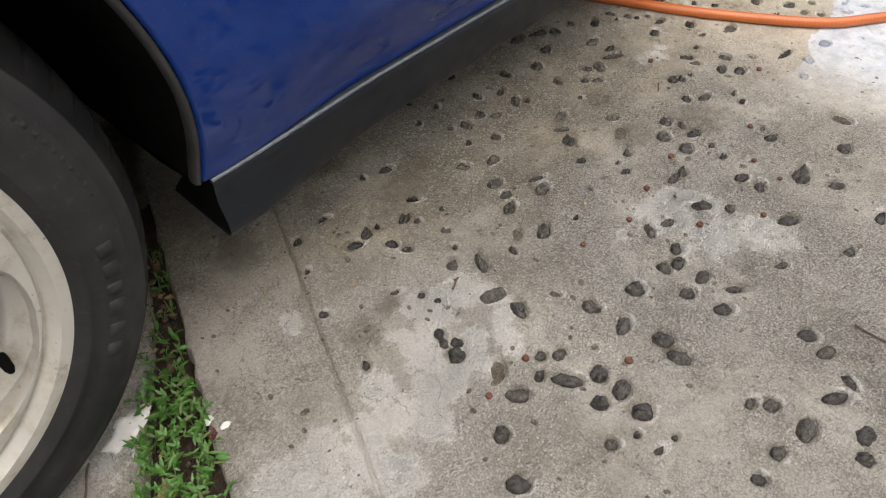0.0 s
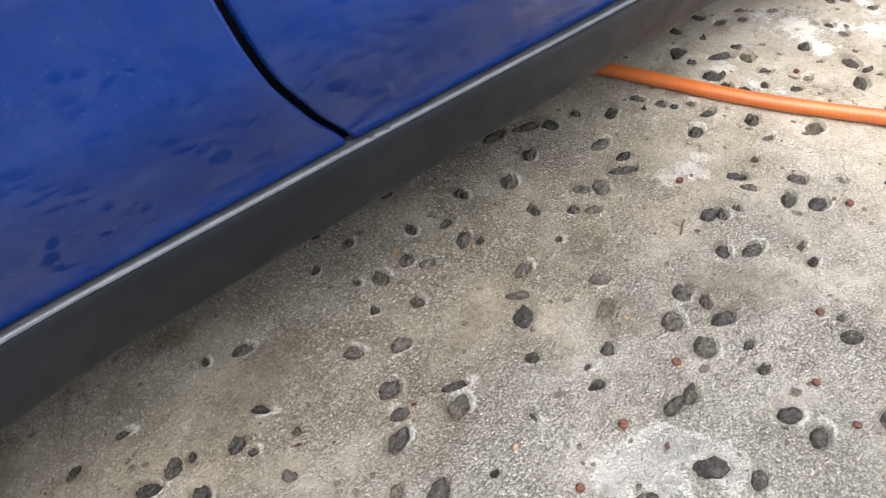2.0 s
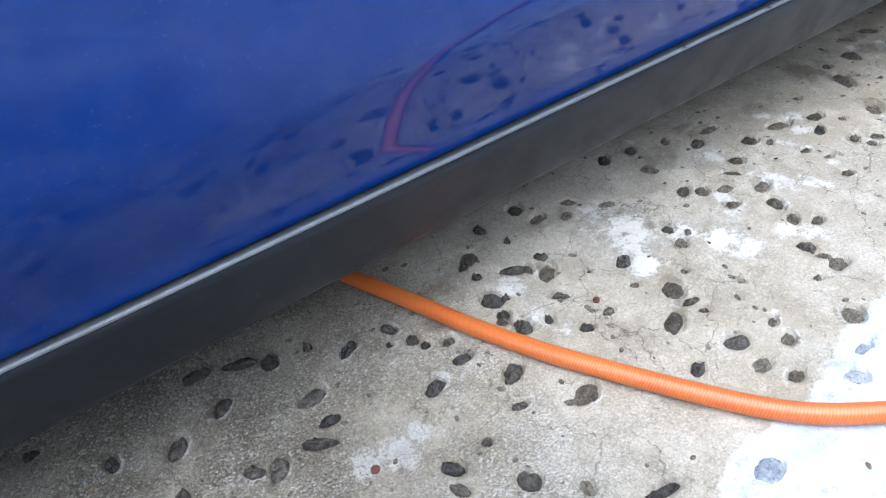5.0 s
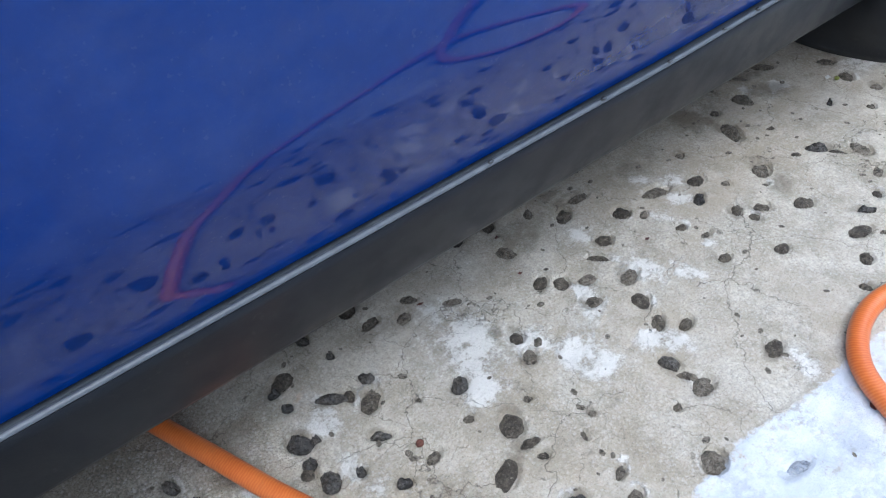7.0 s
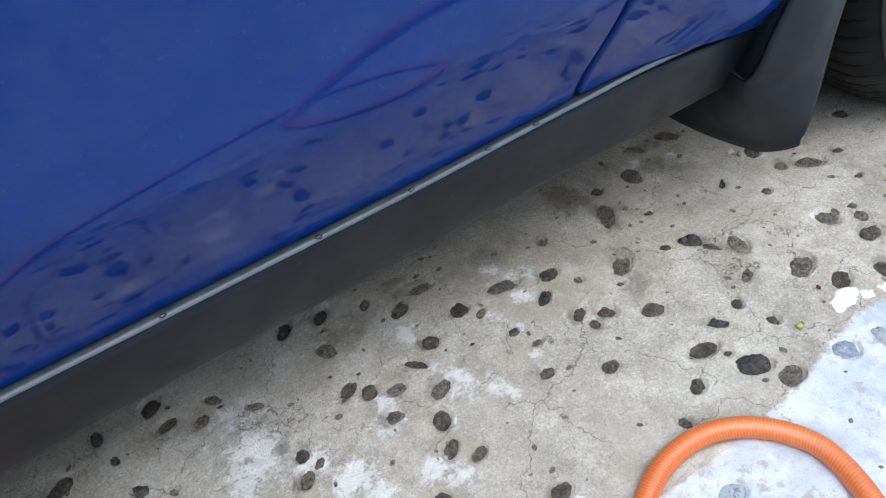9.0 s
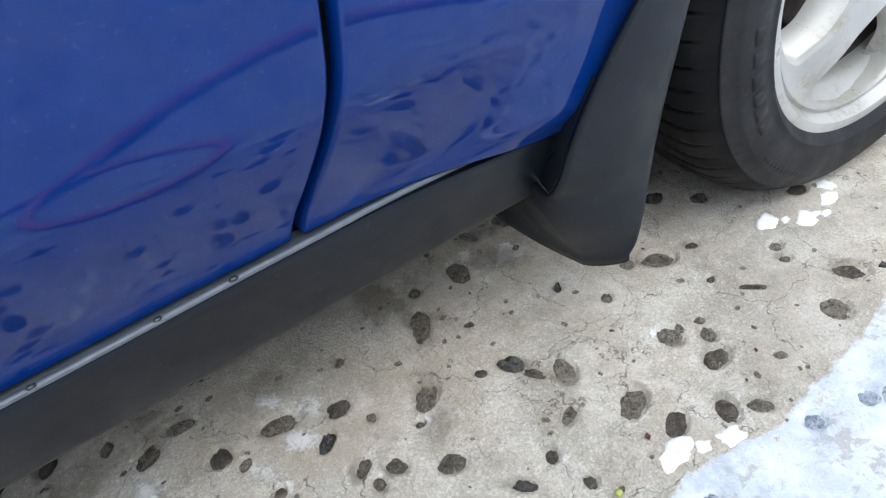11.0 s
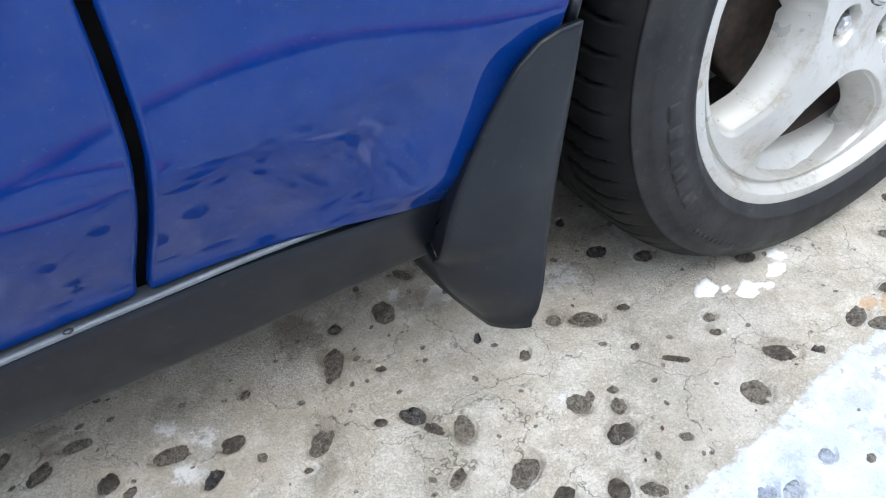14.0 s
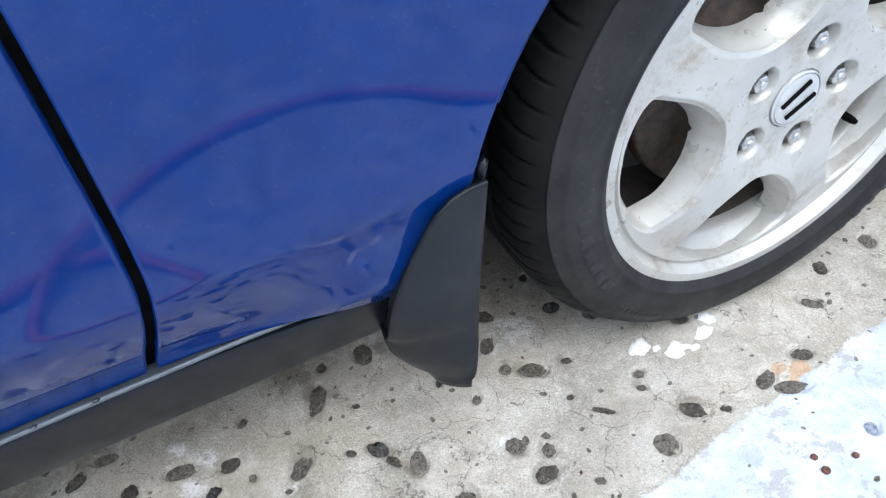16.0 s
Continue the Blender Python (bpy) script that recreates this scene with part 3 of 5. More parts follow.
def build_wheel(c, lip, turn, lugs):
    w = thing("wheel", (c[0], lip, c[1]), "", "", parent=car)
    X, Y, Z = c[0], lip, c[1]
    # tyre with shoulder grooves and tread ribs
    prof = [(0.206, 0.030), (0.2125, 0.014), (0.2195, 0.0045), (0.2225, -0.0005), (0.227, -0.0025), (0.2290, -0.0065), (0.2315, -0.0072), (0.2335, -0.0058), (0.2430, -0.0095), (0.2560, -0.0088), (0.2660, -0.0060),
            (0.2690, -0.0042), (0.2705, -0.0022), (0.2800, 0.0030), (0.2880, 0.0110), (0.2935, 0.0190), (0.2970, 0.0250), (0.2990, 0.0300), (0.3005, 0.0360), (0.3020, 0.0440), (0.3030, 0.0530), (0.3036, 0.0600), (0.3036, 0.0615), (0.2970, 0.0625), (0.2970, 0.0690),
            (0.3038, 0.0700), (0.3042, 0.0720), (0.3046, 0.0850), (0.3046, 0.0990), (0.2975, 0.1000), (0.2975, 0.1070), (0.3046, 0.1080), (0.3042, 0.1400), (0.3000, 0.1720), (0.2900, 0.1860), (0.2600, 0.2000), (0.2100, 0.1900)]

    def groove(a, r, y):
        if not 0.016 < y < 0.061:
            return 0.0
        pitch = 2 * math.pi / 78
        s = ((a + 0.035 * (max(0, y - 0.02) / 0.04) ** 1.5) / pitch) % 1
        edge = smoothstep(0.016, 0.026, y)
        return -0.0055 * edge * (1 - smoothstep(0.03, 0.08, abs(s - 0.5)))

    bm = bmesh.new()
    wall = next(k for k, (r, y) in enumerate(prof) if r > 0.2795)
    lathe(bm, prof[wall:], 78 * 16, (X, Y, Z), groove)
    # flatten where it bears on the ground
    for v in bm.verts:
        if v.co.z < 0.0015:
            v.co.z = 0.0015
    part("tyre", bm, M_RUBBER, w, "worn black tyre tread")
    bm = bmesh.new()
    lathe(bm, prof[:wall] + [(0.2797, 0.0012), (0.2812, 0.0018), (0.2818, 0.0032), (0.2806, 0.0042)], 160, (X, Y, Z))
    part("sidewall", bm, M_SIDEWALL, w, "dusty dark grey tyre sidewall")
    # raised sidewall marks, one part each
    for a0, span in [(186, 3.4), (191, 3.0), (196, 3.6), (201, 2.6), (205, 3.4), (210, 3.0), (40, 3.0), (45, 3.4), (50, 2.8), (55, 3.2), (60, 3.0), (300, 3.0), (305, 3.2), (310, 2.8), (315, 3.3)]:
        bm = bmesh.new()
        rows = []
        for rr in (0.2435, 0.2445, 0.2560, 0.2570):
            row = []
            for s in (0, 0.1, 0.5, 0.9, 1):
                a = radians(a0 + turn - 188 + span * s)
                lift = 0.0 if rr in (0.2435, 0.2570) or s in (0, 1) else 0.0019
                row.append((X + rr * math.cos(a), Y - 0.0091 - lift, Z + rr * math.sin(a)))
            rows.append(row)
        patch(bm, rows)
        part("sidewall_mark", bm, M_SIDEWALL, w)
    # small lines of raised print
    for k in range(22):
        a0, r0 = (128 + 2.1 * k if k < 12 else 222 + 2.0 * (k - 12)), 0.2620
        bm = bmesh.new()
        patch(bm, [[(X + (r0 + dr) * math.cos(radians(a0 + turn - 188 + da)), Y - 0.0066 - lift, Z + (r0 + dr) * math.sin(radians(a0 + turn - 188 + da))) for da, lift in ((0, 0), (0.2, up), (1.1, up), (1.3, 0))] for dr, up in ((-0.003, 0), (-0.0024, 0.0014), (0.0016, 0.0006), (0.0022, -0.001))])
        part("sidewall_mark", bm, M_SIDEWALL, w)
    # face of the rim: hub, five spokes and outer ring
    radii = list(np.linspace(0.0305, 0.0855, 30)) + list(np.linspace(0.0862, 0.110, 18)) + list(np.linspace(0.114, 0.176, 16)) + list(np.linspace(0.179, 0.19845, 18)) + [0.1987, 0.2005, 0.2030, 0.2045, 0.2060, 0.2085, 0.2110, 0.2150, 0.2180, 0.2200, 0.2205, 0.2205]

    def depth(r, a, s):
        d = 0.010 - 0.008 * smoothstep(0.05, 0.11, r) + 0.010 * smoothstep(0.14, 0.195, r)
        d += 0.004 * smoothstep(0.200, 0.2035, r) - 0.014 * smoothstep(0.2035, 0.2120, r)
        g = spoke_gap(r)
        if g > 0:
            e = min(s, 1 - s) * radians(72 - 2 * g) * r
            d += 0.004 * (1 - smoothstep(0, 0.006, e))
        for k in range(5):
            b = radians(lugs + 72 * k)
            q = math.hypot(r * math.cos(a) - 0.0572 * math.cos(b), r * math.sin(a) - 0.0572 * math.sin(b))
            d += 0.016 * (1 - smoothstep(0.0105, 0.0185, q))
        return d

    bm = bmesh.new()
    for k in range(5):
        grid = []
        for n_r, r in enumerate(radii):
            g = spoke_gap(r)
            row = []
            for i in range(45):
                s = i / 44
                a = radians(turn + 72 * k + g + s * (72 - 2 * g))
                y = depth(r, a, s)
                if n_r == len(radii) - 1:
                    y = 0.02
                row.append((X + r * math.cos(a), Y + y, Z + r * math.sin(a)))
            grid.append(row)
        patch(bm, grid)
        # flanks of the spokes
        inside = [j for j, r in enumerate(radii) if 0.0853 < r < 0.1990]
        for col in (0, 44):
            flank = []
            for j in inside:
                p = grid[j][col]
                mid = radians(turn + 72 * k + (0 if col == 0 else 72))
                r0, g = radii[j], radians(spoke_gap(radii[j]))
                row = [p]
                for t, dd in ((0.10, 0.003), (0.40, 0.009), (0.75, 0.017), (1.0, 0.025), (1.05, 0.031)):
                    gg = g * (1 - 0.10 * t)
                    rr = r0 + t * 0.012 * (0.1985 - r0) / 0.1125
                    a = mid + (gg if col == 0 else -gg)
                    row.append((X + rr * math.cos(a), p[1] + dd, Z + rr * math.sin(a)))
                flank.append(row)
            patch(bm, flank)
    bmesh.ops.remove_doubles(bm, verts=bm.verts[:], dist=2e-5)
    rim = part("rim", bm, M_RIM, w, "off-white five-spoke alloy rim with brake dust and scuffs", sharp=30)
    bm = bmesh.new()
    lathe(bm, [(0.2195, 0.016), (0.2050, 0.020), (0.1985, 0.023), (0.1960, 0.030), (0.1860, 0.037), (0.1835, 0.040), (0.1825, 0.054)], 96, (X, Y, Z))
    part("rim_barrel", bm, M_RIM, w)
    # barrel inside, darker and browner than the rim
    bm = bmesh.new()
    lathe(bm, [(0.1825, 0.054), (0.1815, 0.060), (0.1820, 0.110), (0.1900, 0.185)], 96, (X, Y, Z))
    part("barrel_inside", bm, M_BARREL, w, "dark brown inside of the rim")
    bm = bmesh.new()
    lathe(bm, [(0.0, 0.050), (0.068, 0.050), (0.074, 0.056), (0.076, 0.070), (0.135, 0.072), (0.137, 0.075), (0.137, 0.094), (0.07, 0.097)], 72, (X, Y, Z))
    part("brake_disc", bm, M_RUST, w)
    # hub cap with a plain raised badge
    bm = bmesh.new()
    lathe(bm, [(0.0, 0.0062), (0.020, 0.0066), (0.0262, 0.0074), (0.0266, 0.0092), (0.0272, 0.0092), (0.0276, 0.0072), (0.0292, 0.0084), (0.0298, 0.0135), (0.0312, 0.0135)], 64, (X, Y, Z))
    part("centre_cap", bm, M_CAP, w, "silver-grey centre cap", sharp=40)
    bm = bmesh.new()
    for off in (-0.0095, 0.0095):
        m = Matrix.Translation((X, Y + 0.0056, Z)) @ Matrix.Rotation(radians(lugs - 162), 4, "Y") @ Matrix.Translation((off, 0, 0)) @ Matrix.Rotation(radians(3 if off > 0 else -3), 4, "Y") @ Matrix.Diagonal((0.0044, 0.003, 0.036, 1))
        bmesh.ops.create_cube(bm, size=1, matrix=m)
    bmesh.ops.bevel(bm, geom=bm.edges[:], offset=0.0006, segments=1, affect="EDGES")
    part("badge", bm, M_BLACK, w, "plain dark badge on the centre cap", smooth=False)
    for k in range(5):
        b = radians(lugs + 72 * k)
        at = (X + 0.0572 * math.cos(b), Y, Z + 0.0572 * math.sin(b))
        bm = bmesh.new()
        lathe(bm, [(0.0, 0.0080), (0.0040, 0.0083), (0.0046, 0.0100), (0.0062, 0.0102), (0.0086, 0.0122), (0.0088, 0.0200), (0.0104, 0.0225)], 6 * 4, at,
              lambda a, r, y: -0.0010 * abs(math.sin(3 * a)) if 0.006 < r < 0.0090 else 0.0)
        seat = bmesh.new()
        lathe(seat, [(0.0070, 0.0225), (0.0108, 0.0222), (0.0122, 0.0205), (0.0128, 0.0180)], 28, at)
        part("nut_seat", seat, M_GRIME, w, "grimy dark nut recess")
        part("lug_nut", bm, M_CHROME, w, "chrome lug nut", sharp=30)
    a, rv = radians(-33 if lugs == 220 else -34), 0.172 if lugs == 220 else 0.183
    bm = bmesh.new()
    lathe(bm, [(0.0, 0.029), (0.0026, 0.0295), (0.0032, 0.031), (0.0032, 0.033), (0.0042, 0.034), (0.0048, 0.050)], 20, (X + rv * math.cos(a), Y - (0 if lugs == 220 else 0.012), Z + rv * math.sin(a)))
    part("valve", bm, M_BLACK, w, "black rubber tyre valve")
    return w


build_wheel(FRONT, -0.0365, 188, 220)
build_wheel(REAR, -0.050, -28, 8)

# ---- mud flap behind the front wheel ----
EDGE_A = [(0.355, 0.300, -0.052), (0.351, 0.287, -0.0515), (0.340, 0.2735, -0.0505), (0.328, 0.2655, -0.0490), (0.305, 0.2545, -0.0450), (0.285, 0.2462, -0.0420), (0.262, 0.238, -0.0385), (0.238, 0.2315, -0.035), (0.212, 0.2275, -0.031), (0.196, 0.2270, -0.025), (0.188, 0.2275, -0.019)]
BOTTOM = [(-0.048, 0.1010), (-0.040, 0.0930), (-0.030, 0.0885), (-0.015, 0.0855), (0.02, 0.0825), (0.05, 0.0820), (0.09, 0.0850), (0.13, 0.0930), (0.17, 0.108)]
FOLD_X = [(0.08, 0.2740), (0.10, 0.2680), (0.125, 0.2520), (0.16, 0.2340), (0.188, 0.2275)]
OUTER_X = [(0.0905, 0.2970), (0.0925, 0.2985), (0.097, 0.3005), (0.108, 0.3022), (0.15, 0.3045), (0.20, 0.3062), (0.28, 0.3105), (0.34, 0.3150), (0.36, 0.3172)]


def flap_row(z, x, y):
    """From the rear edge of the flap out to its wheel side."""
    xr, yr = spline(OUTER_X, z), -0.0425 - 0.008 * smoothstep(0.2, 0.35, z)
    bow = -0.006 * smoothstep(0.35, 0.25, z) * smoothstep(0.085, 0.14, z)
    return [(x + (xr - x) * k / 16, y + (yr - y) * (k / 16) ** 0.8 + bow * math.sin(math.pi * k / 16)) for k in range(17)]


bm = bmesh.new()
patch(bm, [[(px, py, z) for px, py in flap_row(z, x, y)] for z, x, y in EDGE_A])
# lower plate, wrapped in under the car
rows = []
for k in range(15):
    z = 0.188 - 0.106 * k / 14
    fx, fy = spline(FOLD_X, z), -0.019 + 0.004 * k / 14
    curve = [(0.252 + (fx - 0.252) * (m / 12) ** 1.6, 0.165 + (fy - 0.165) * m / 12) for m in range(12)] + flap_row(z, fx, fy)
    rows.append([(x, y, 0.188 - (0.188 - spline(BOTTOM, y)) * k / 14) for x, y in curve])
patch(bm, rows)
bmesh.ops.remove_doubles(bm, verts=bm.verts[:], dist=1e-4)
flap = part("mud_flap", bm, M_SILL, car, "matt black moulded mud flap")
so = flap.modifiers.new("thick", "SOLIDIFY")
so.thickness, so.offset = 0.004, 1.0
# near-black sheet added in the shaded gap between sill and flap
bm = bmesh.new()
patch(bm, [[(0.232, -0.012, 0.212), (0.255, 0.004, 0.190)], [(0.238, -0.034, 0.25), (0.30, -0.030, 0.25)], [(0.30, -0.044, 0.352), (0.318, -0.040, 0.352)]])
part("flap_gap_fill", bm, M_BLACK, car)
bm = bmesh.new()
patch(bm, [[(x + dx, y + dy, z) for dx, dy in ((0.001, 0.001), (0.004, 0.012), (0.012, 0.030), (0.024, 0.060))] for z, x, y in EDGE_A if z < 0.29])
part("flap_return", bm, M_SILL, car)
bm = bmesh.new()
bmesh.ops.create_cube(bm, size=1, matrix=Matrix.Translation((0.3165, -0.0445, 0.360)) @ Matrix.Rotation(radians(14), 4, "Y") @ Matrix.Diagonal((0.006, 0.010, 0.020, 1)))
bmesh.ops.bevel(bm, geom=bm.edges[:], offset=0.002, segments=2, affect="EDGES")
part("flap_clip", bm, M_SILL, car)


# ---- garden hose ----
def catmull(pts, n):
    pts = [Vector(p) for p in pts]
    pts = [2 * pts[0] - pts[1]] + pts + [2 * pts[-1] - pts[-2]]
    out = []
    for a, b, c, d in zip(pts, pts[1:], pts[2:], pts[3:]):
        for i in range(n):
            t = i / n
            out.append(0.5 * (2 * b + (c - a) * t + (2 * a - 5 * b + 4 * c - d) * t * t + (3 * b - a - 3 * c + d) * t**3))
    return out + [pts[-2]]


HOSE = [(-0.92, 0.95), (-0.72, 0.46), (-0.604, 0.185), (-0.568, 0.098), (-0.526, -0.003), (-0.475, -0.098), (-0.392, -0.224), (-0.31, -0.29), (-0.24, -0.34), (-0.16, -0.388), (-0.08, -0.412), (-0.02, -0.408), (0.03, -0.375),
        (0.062, -0.328), (0.080, -0.285), (0.0825, -0.247), (0.062, -0.213), (0.030, -0.192), (-0.010, -0.187), (-0.050, -0.198), (-0.082, -0.222), (-0.102, -0.262), (-0.110, -0.31), (-0.095, -0.375), (-0.052, -0.425),
        (0.01, -0.480), (0.08, -0.520), (0.17, -0.552), (0.27, -0.568), (0.36, -0.555), (0.45, -0.515), (0.54, -0.460), (0.70, -0.415), (0.95, -0.42), (1.6, -0.75), (2.4, -0.8)]
line = catmull([(x, y, 0.0) for x, y in HOSE], 14)
RAD = 0.0094
bm = bmesh.new()
la, lr = bm.verts.layers.float.new("along"), bm.verts.layers.float.new("around")
rings, run = [], 0.0
cross = min(range(len(line)), key=lambda i: (line[i] - Vector((-0.068, -0.411, 0))).length + (9 if i < 14 * 22 else 0))
for i, p in enumerate(line):
    d = (line[min(i + 1, len(line) - 1)] - line[max(i - 1, 0)]).normalized()
    if i:
        run += (p - line[i - 1]).length
    over = 0.0185 * math.exp(-(((p - line[cross]).length / 0.07) ** 2)) if i > 14 * 21 else 0.0
    sideways = Vector((-d.y, d.x, 0))
    ring = []
    for k in range(20):
        a = 2 * math.pi * k / 20
        v = bm.verts.new(p + Vector((0, 0, RAD + over)) + sideways * RAD * math.cos(a) + Vector((0, 0, RAD * math.sin(a))))
        v[la], v[lr] = run, a
        ring.append(v)
    rings.append(ring)
for p, q in zip(rings, rings[1:]):
    for k in range(20):
        bm.faces.new((p[k], p[(k + 1) % 20], q[(k + 1) % 20], q[k]))
tagged(part("garden_hose", bm, M_HOSE), "orange braided garden hose looped on the concrete beside the car", "hose")

# ---- ground ----
PEBBLES = []


def lay_pebbles(rows):
    PEBBLES.extend(rows)


lay_pebbles([
    (-1.455, -0.132, 0.008, 0.005, -131), (-1.450, -0.345, 0.014, 0.011, 130), (-1.440, -0.044, 0.007, 0.005, 147),
    (-1.419, -0.299, 0.012, 0.009, -149), (-1.408, 0.024, 0.005, 0.004, -148), (-1.382, 0.074, 0.009, 0.006, -156),
    (-1.375, -0.198, 0.014, 0.011, -149), (-1.373, -0.176, 0.010, 0.006, -122), (-1.371, -0.283, 0.015, 0.010, 131),
    (-1.367, -0.163, 0.008, 0.007, -167), (-1.362, -0.187, 0.009, 0.007, 120), (-1.361, -0.248, 0.015, 0.009, -137),
    (-1.359, -0.083, 0.007, 0.003, 153), (-1.352, -0.391, 0.008, 0.007, 147), (-1.340, -0.110, 0.006, 0.004, 143),
    (-1.336, -0.286, 0.009, 0.006, -152), (-1.336, 0.012, 0.012, 0.007, 163), (-1.333, -0.130, 0.005, 0.004, 131),
    (-1.333, 0.079, 0.008, 0.004, 165),
])
lay_pebbles([
    (-1.327, -0.431, 0.006, 0.004, 153), (-1.326, -0.405, 0.005, 0.004, 175), (-1.320, -0.355, 0.011, 0.010, 108),
    (-1.319, -0.311, 0.019, 0.010, 122), (-1.313, -0.271, 0.008, 0.007, 0), (-1.311, 0.017, 0.011, 0.009, -144),
    (-1.302, -0.436, 0.005, 0.004, 3), (-1.302, -0.020, 0.011, 0.008, 99), (-1.298, -0.394, 0.014, 0.012, 159),
    (-1.297, -0.285, 0.010, 0.008, 174), (-1.295, -0.042, 0.009, 0.006, 130), (-1.293, 0.015, 0.006, 0.004, 52),
    (-1.289, -0.363, 0.015, 0.011, -162), (-1.289, -0.333, 0.013, 0.011, -155), (-1.286, -0.521, 0.009, 0.007, 129),
    (-1.279, -0.175, 0.021, 0.011, 159), (-1.277, -0.211, 0.016, 0.009, -114), (-1.277, -0.105, 0.010, 0.009, -159),
    (-1.257, 0.000, 0.011, 0.008, -155),
])
lay_pebbles([
    (-1.252, -0.087, 0.004, 0.004, 176), (-1.250, -0.130, 0.017, 0.008, -117), (-1.249, -0.017, 0.005, 0.004, 148),
    (-1.246, -0.523, 0.011, 0.008, 161), (-1.238, 0.101, 0.006, 0.004, 91), (-1.236, -0.057, 0.008, 0.006, 137),
    (-1.229, -0.230, 0.008, 0.005, 124), (-1.223, 0.017, 0.010, 0.004, 132), (-1.215, -0.318, 0.015, 0.010, -168),
    (-1.215, -0.274, 0.013, 0.011, 101), (-1.211, -0.476, 0.009, 0.006, 3), (-1.209, -0.389, 0.016, 0.011, 109),
    (-1.209, -0.025, 0.005, 0.005, 51), (-1.206, -0.146, 0.009, 0.005, -110), (-1.204, 0.089, 0.012, 0.007, 162),
    (-1.201, -0.534, 0.017, 0.011, -170), (-1.199, -0.362, 0.014, 0.013, 130), (-1.198, -0.494, 0.011, 0.008, 162),
    (-1.193, -0.592, 0.011, 0.010, 129),
])
lay_pebbles([
    (-1.177, -0.131, 0.013, 0.006, -143), (-1.167, -0.583, 0.015, 0.010, -177), (-1.156, -0.298, 0.013, 0.013, 131),
    (-1.151, -0.155, 0.016, 0.010, -163), (-1.145, -0.093, 0.015, 0.009, -155), (-1.143, -0.541, 0.017, 0.008, 142),
    (-1.129, -0.074, 0.010, 0.007, 159), (-1.122, 0.012, 0.012, 0.008, 128), (-1.120, -0.046, 0.013, 0.010, 179),
    (-1.118, -0.350, 0.013, 0.009, 158), (-1.114, -0.545, 0.012, 0.006, -117), (-1.112, -0.394, 0.013, 0.010, 148),
    (-1.103, -0.174, 0.005, 0.003, 161), (-1.102, -0.307, 0.012, 0.008, -108), (-1.092, -0.510, 0.013, 0.009, 154),
    (-1.092, 0.129, 0.007, 0.005, 52), (-1.083, -0.485, 0.012, 0.009, 114), (-1.083, -0.103, 0.015, 0.010, -154),
    (-1.082, -0.316, 0.013, 0.009, -164),
])
lay_pebbles([
    (-1.081, -0.351, 0.014, 0.009, -177), (-1.081, -0.013, 0.013, 0.008, 175), (-1.076, 0.039, 0.006, 0.004, 158),
    (-1.074, -0.389, 0.012, 0.007, 142), (-1.072, -0.084, 0.013, 0.005, 159), (-1.068, 0.083, 0.005, 0.004, 107),
    (-1.067, 0.182, 0.015, 0.007, 125), (-1.061, -0.302, 0.012, 0.008, 26), (-1.055, -0.259, 0.016, 0.007, -134),
    (-1.044, 0.072, 0.012, 0.010, 91), (-1.040, -0.156, 0.006, 0.003, -102), (-1.040, 0.140, 0.007, 0.005, 51),
    (-1.036, 0.019, 0.008, 0.007, 110), (-1.026, -0.270, 0.013, 0.007, 163), (-1.008, 0.074, 0.011, 0.009, 36),
    (-0.998, -0.416, 0.010, 0.006, 150), (-0.997, -0.110, 0.008, 0.007, 148), (-0.995, 0.054, 0.010, 0.007, 156),
    (-0.976, 0.108, 0.010, 0.007, 79),
])
lay_pebbles([
    (-0.974, -0.171, 0.009, 0.005, 162), (-0.968, -0.068, 0.016, 0.011, -141), (-0.967, -0.152, 0.004, 0.003, 167),
    (-0.963, -0.287, 0.017, 0.011, 146), (-0.962, 0.176, 0.009, 0.007, -171), (-0.954, -0.045, 0.013, 0.005, 140),
    (-0.944, -0.319, 0.010, 0.007, -158), (-0.943, 0.055, 0.015, 0.008, -139), (-0.941, 0.088, 0.010, 0.006, -170),
    (-0.939, -0.230, 0.014, 0.007, -176), (-0.937, -0.151, 0.009, 0.007, 170), (-0.931, 0.040, 0.006, 0.005, 171),
    (-0.926, -0.023, 0.013, 0.008, -166), (-0.920, -0.233, 0.012, 0.007, 28), (-0.914, -0.472, 0.013, 0.007, 172),
    (-0.914, -0.388, 0.016, 0.010, 154), (-0.902, -0.117, 0.018, 0.009, -157), (-0.897, 0.113, 0.011, 0.007, 101),
    (-0.877, -0.086, 0.013, 0.009, 142),
])
lay_pebbles([
    (-0.875, -0.302, 0.012, 0.009, 154), (-0.874, -0.330, 0.013, 0.008, 16), (-0.869, -0.211, 0.014, 0.012, 20),
    (-0.867, -0.172, 0.013, 0.011, 18), (-0.866, -0.018, 0.005, 0.004, 151), (-0.852, 0.036, 0.012, 0.008, 68),
    (-0.851, -0.261, 0.007, 0.005, 4), (-0.840, 0.090, 0.014, 0.010, 47), (-0.837, -0.236, 0.007, 0.004, -178),
    (-0.831, -0.155, 0.013, 0.010, 28), (-0.828, -0.201, 0.015, 0.009, 170), (-0.826, -0.480, 0.015, 0.008, 7),
    (-0.824, -0.177, 0.011, 0.005, -128), (-0.821, 0.003, 0.008, 0.007, 166), (-0.813, -0.365, 0.020, 0.013, 8),
    (-0.804, -0.011, 0.012, 0.008, 137), (-0.802, -0.410, 0.013, 0.008, 143), (-0.797, 0.167, 0.016, 0.010, 178),
    (-0.796, -0.362, 0.011, 0.006, -146),
])
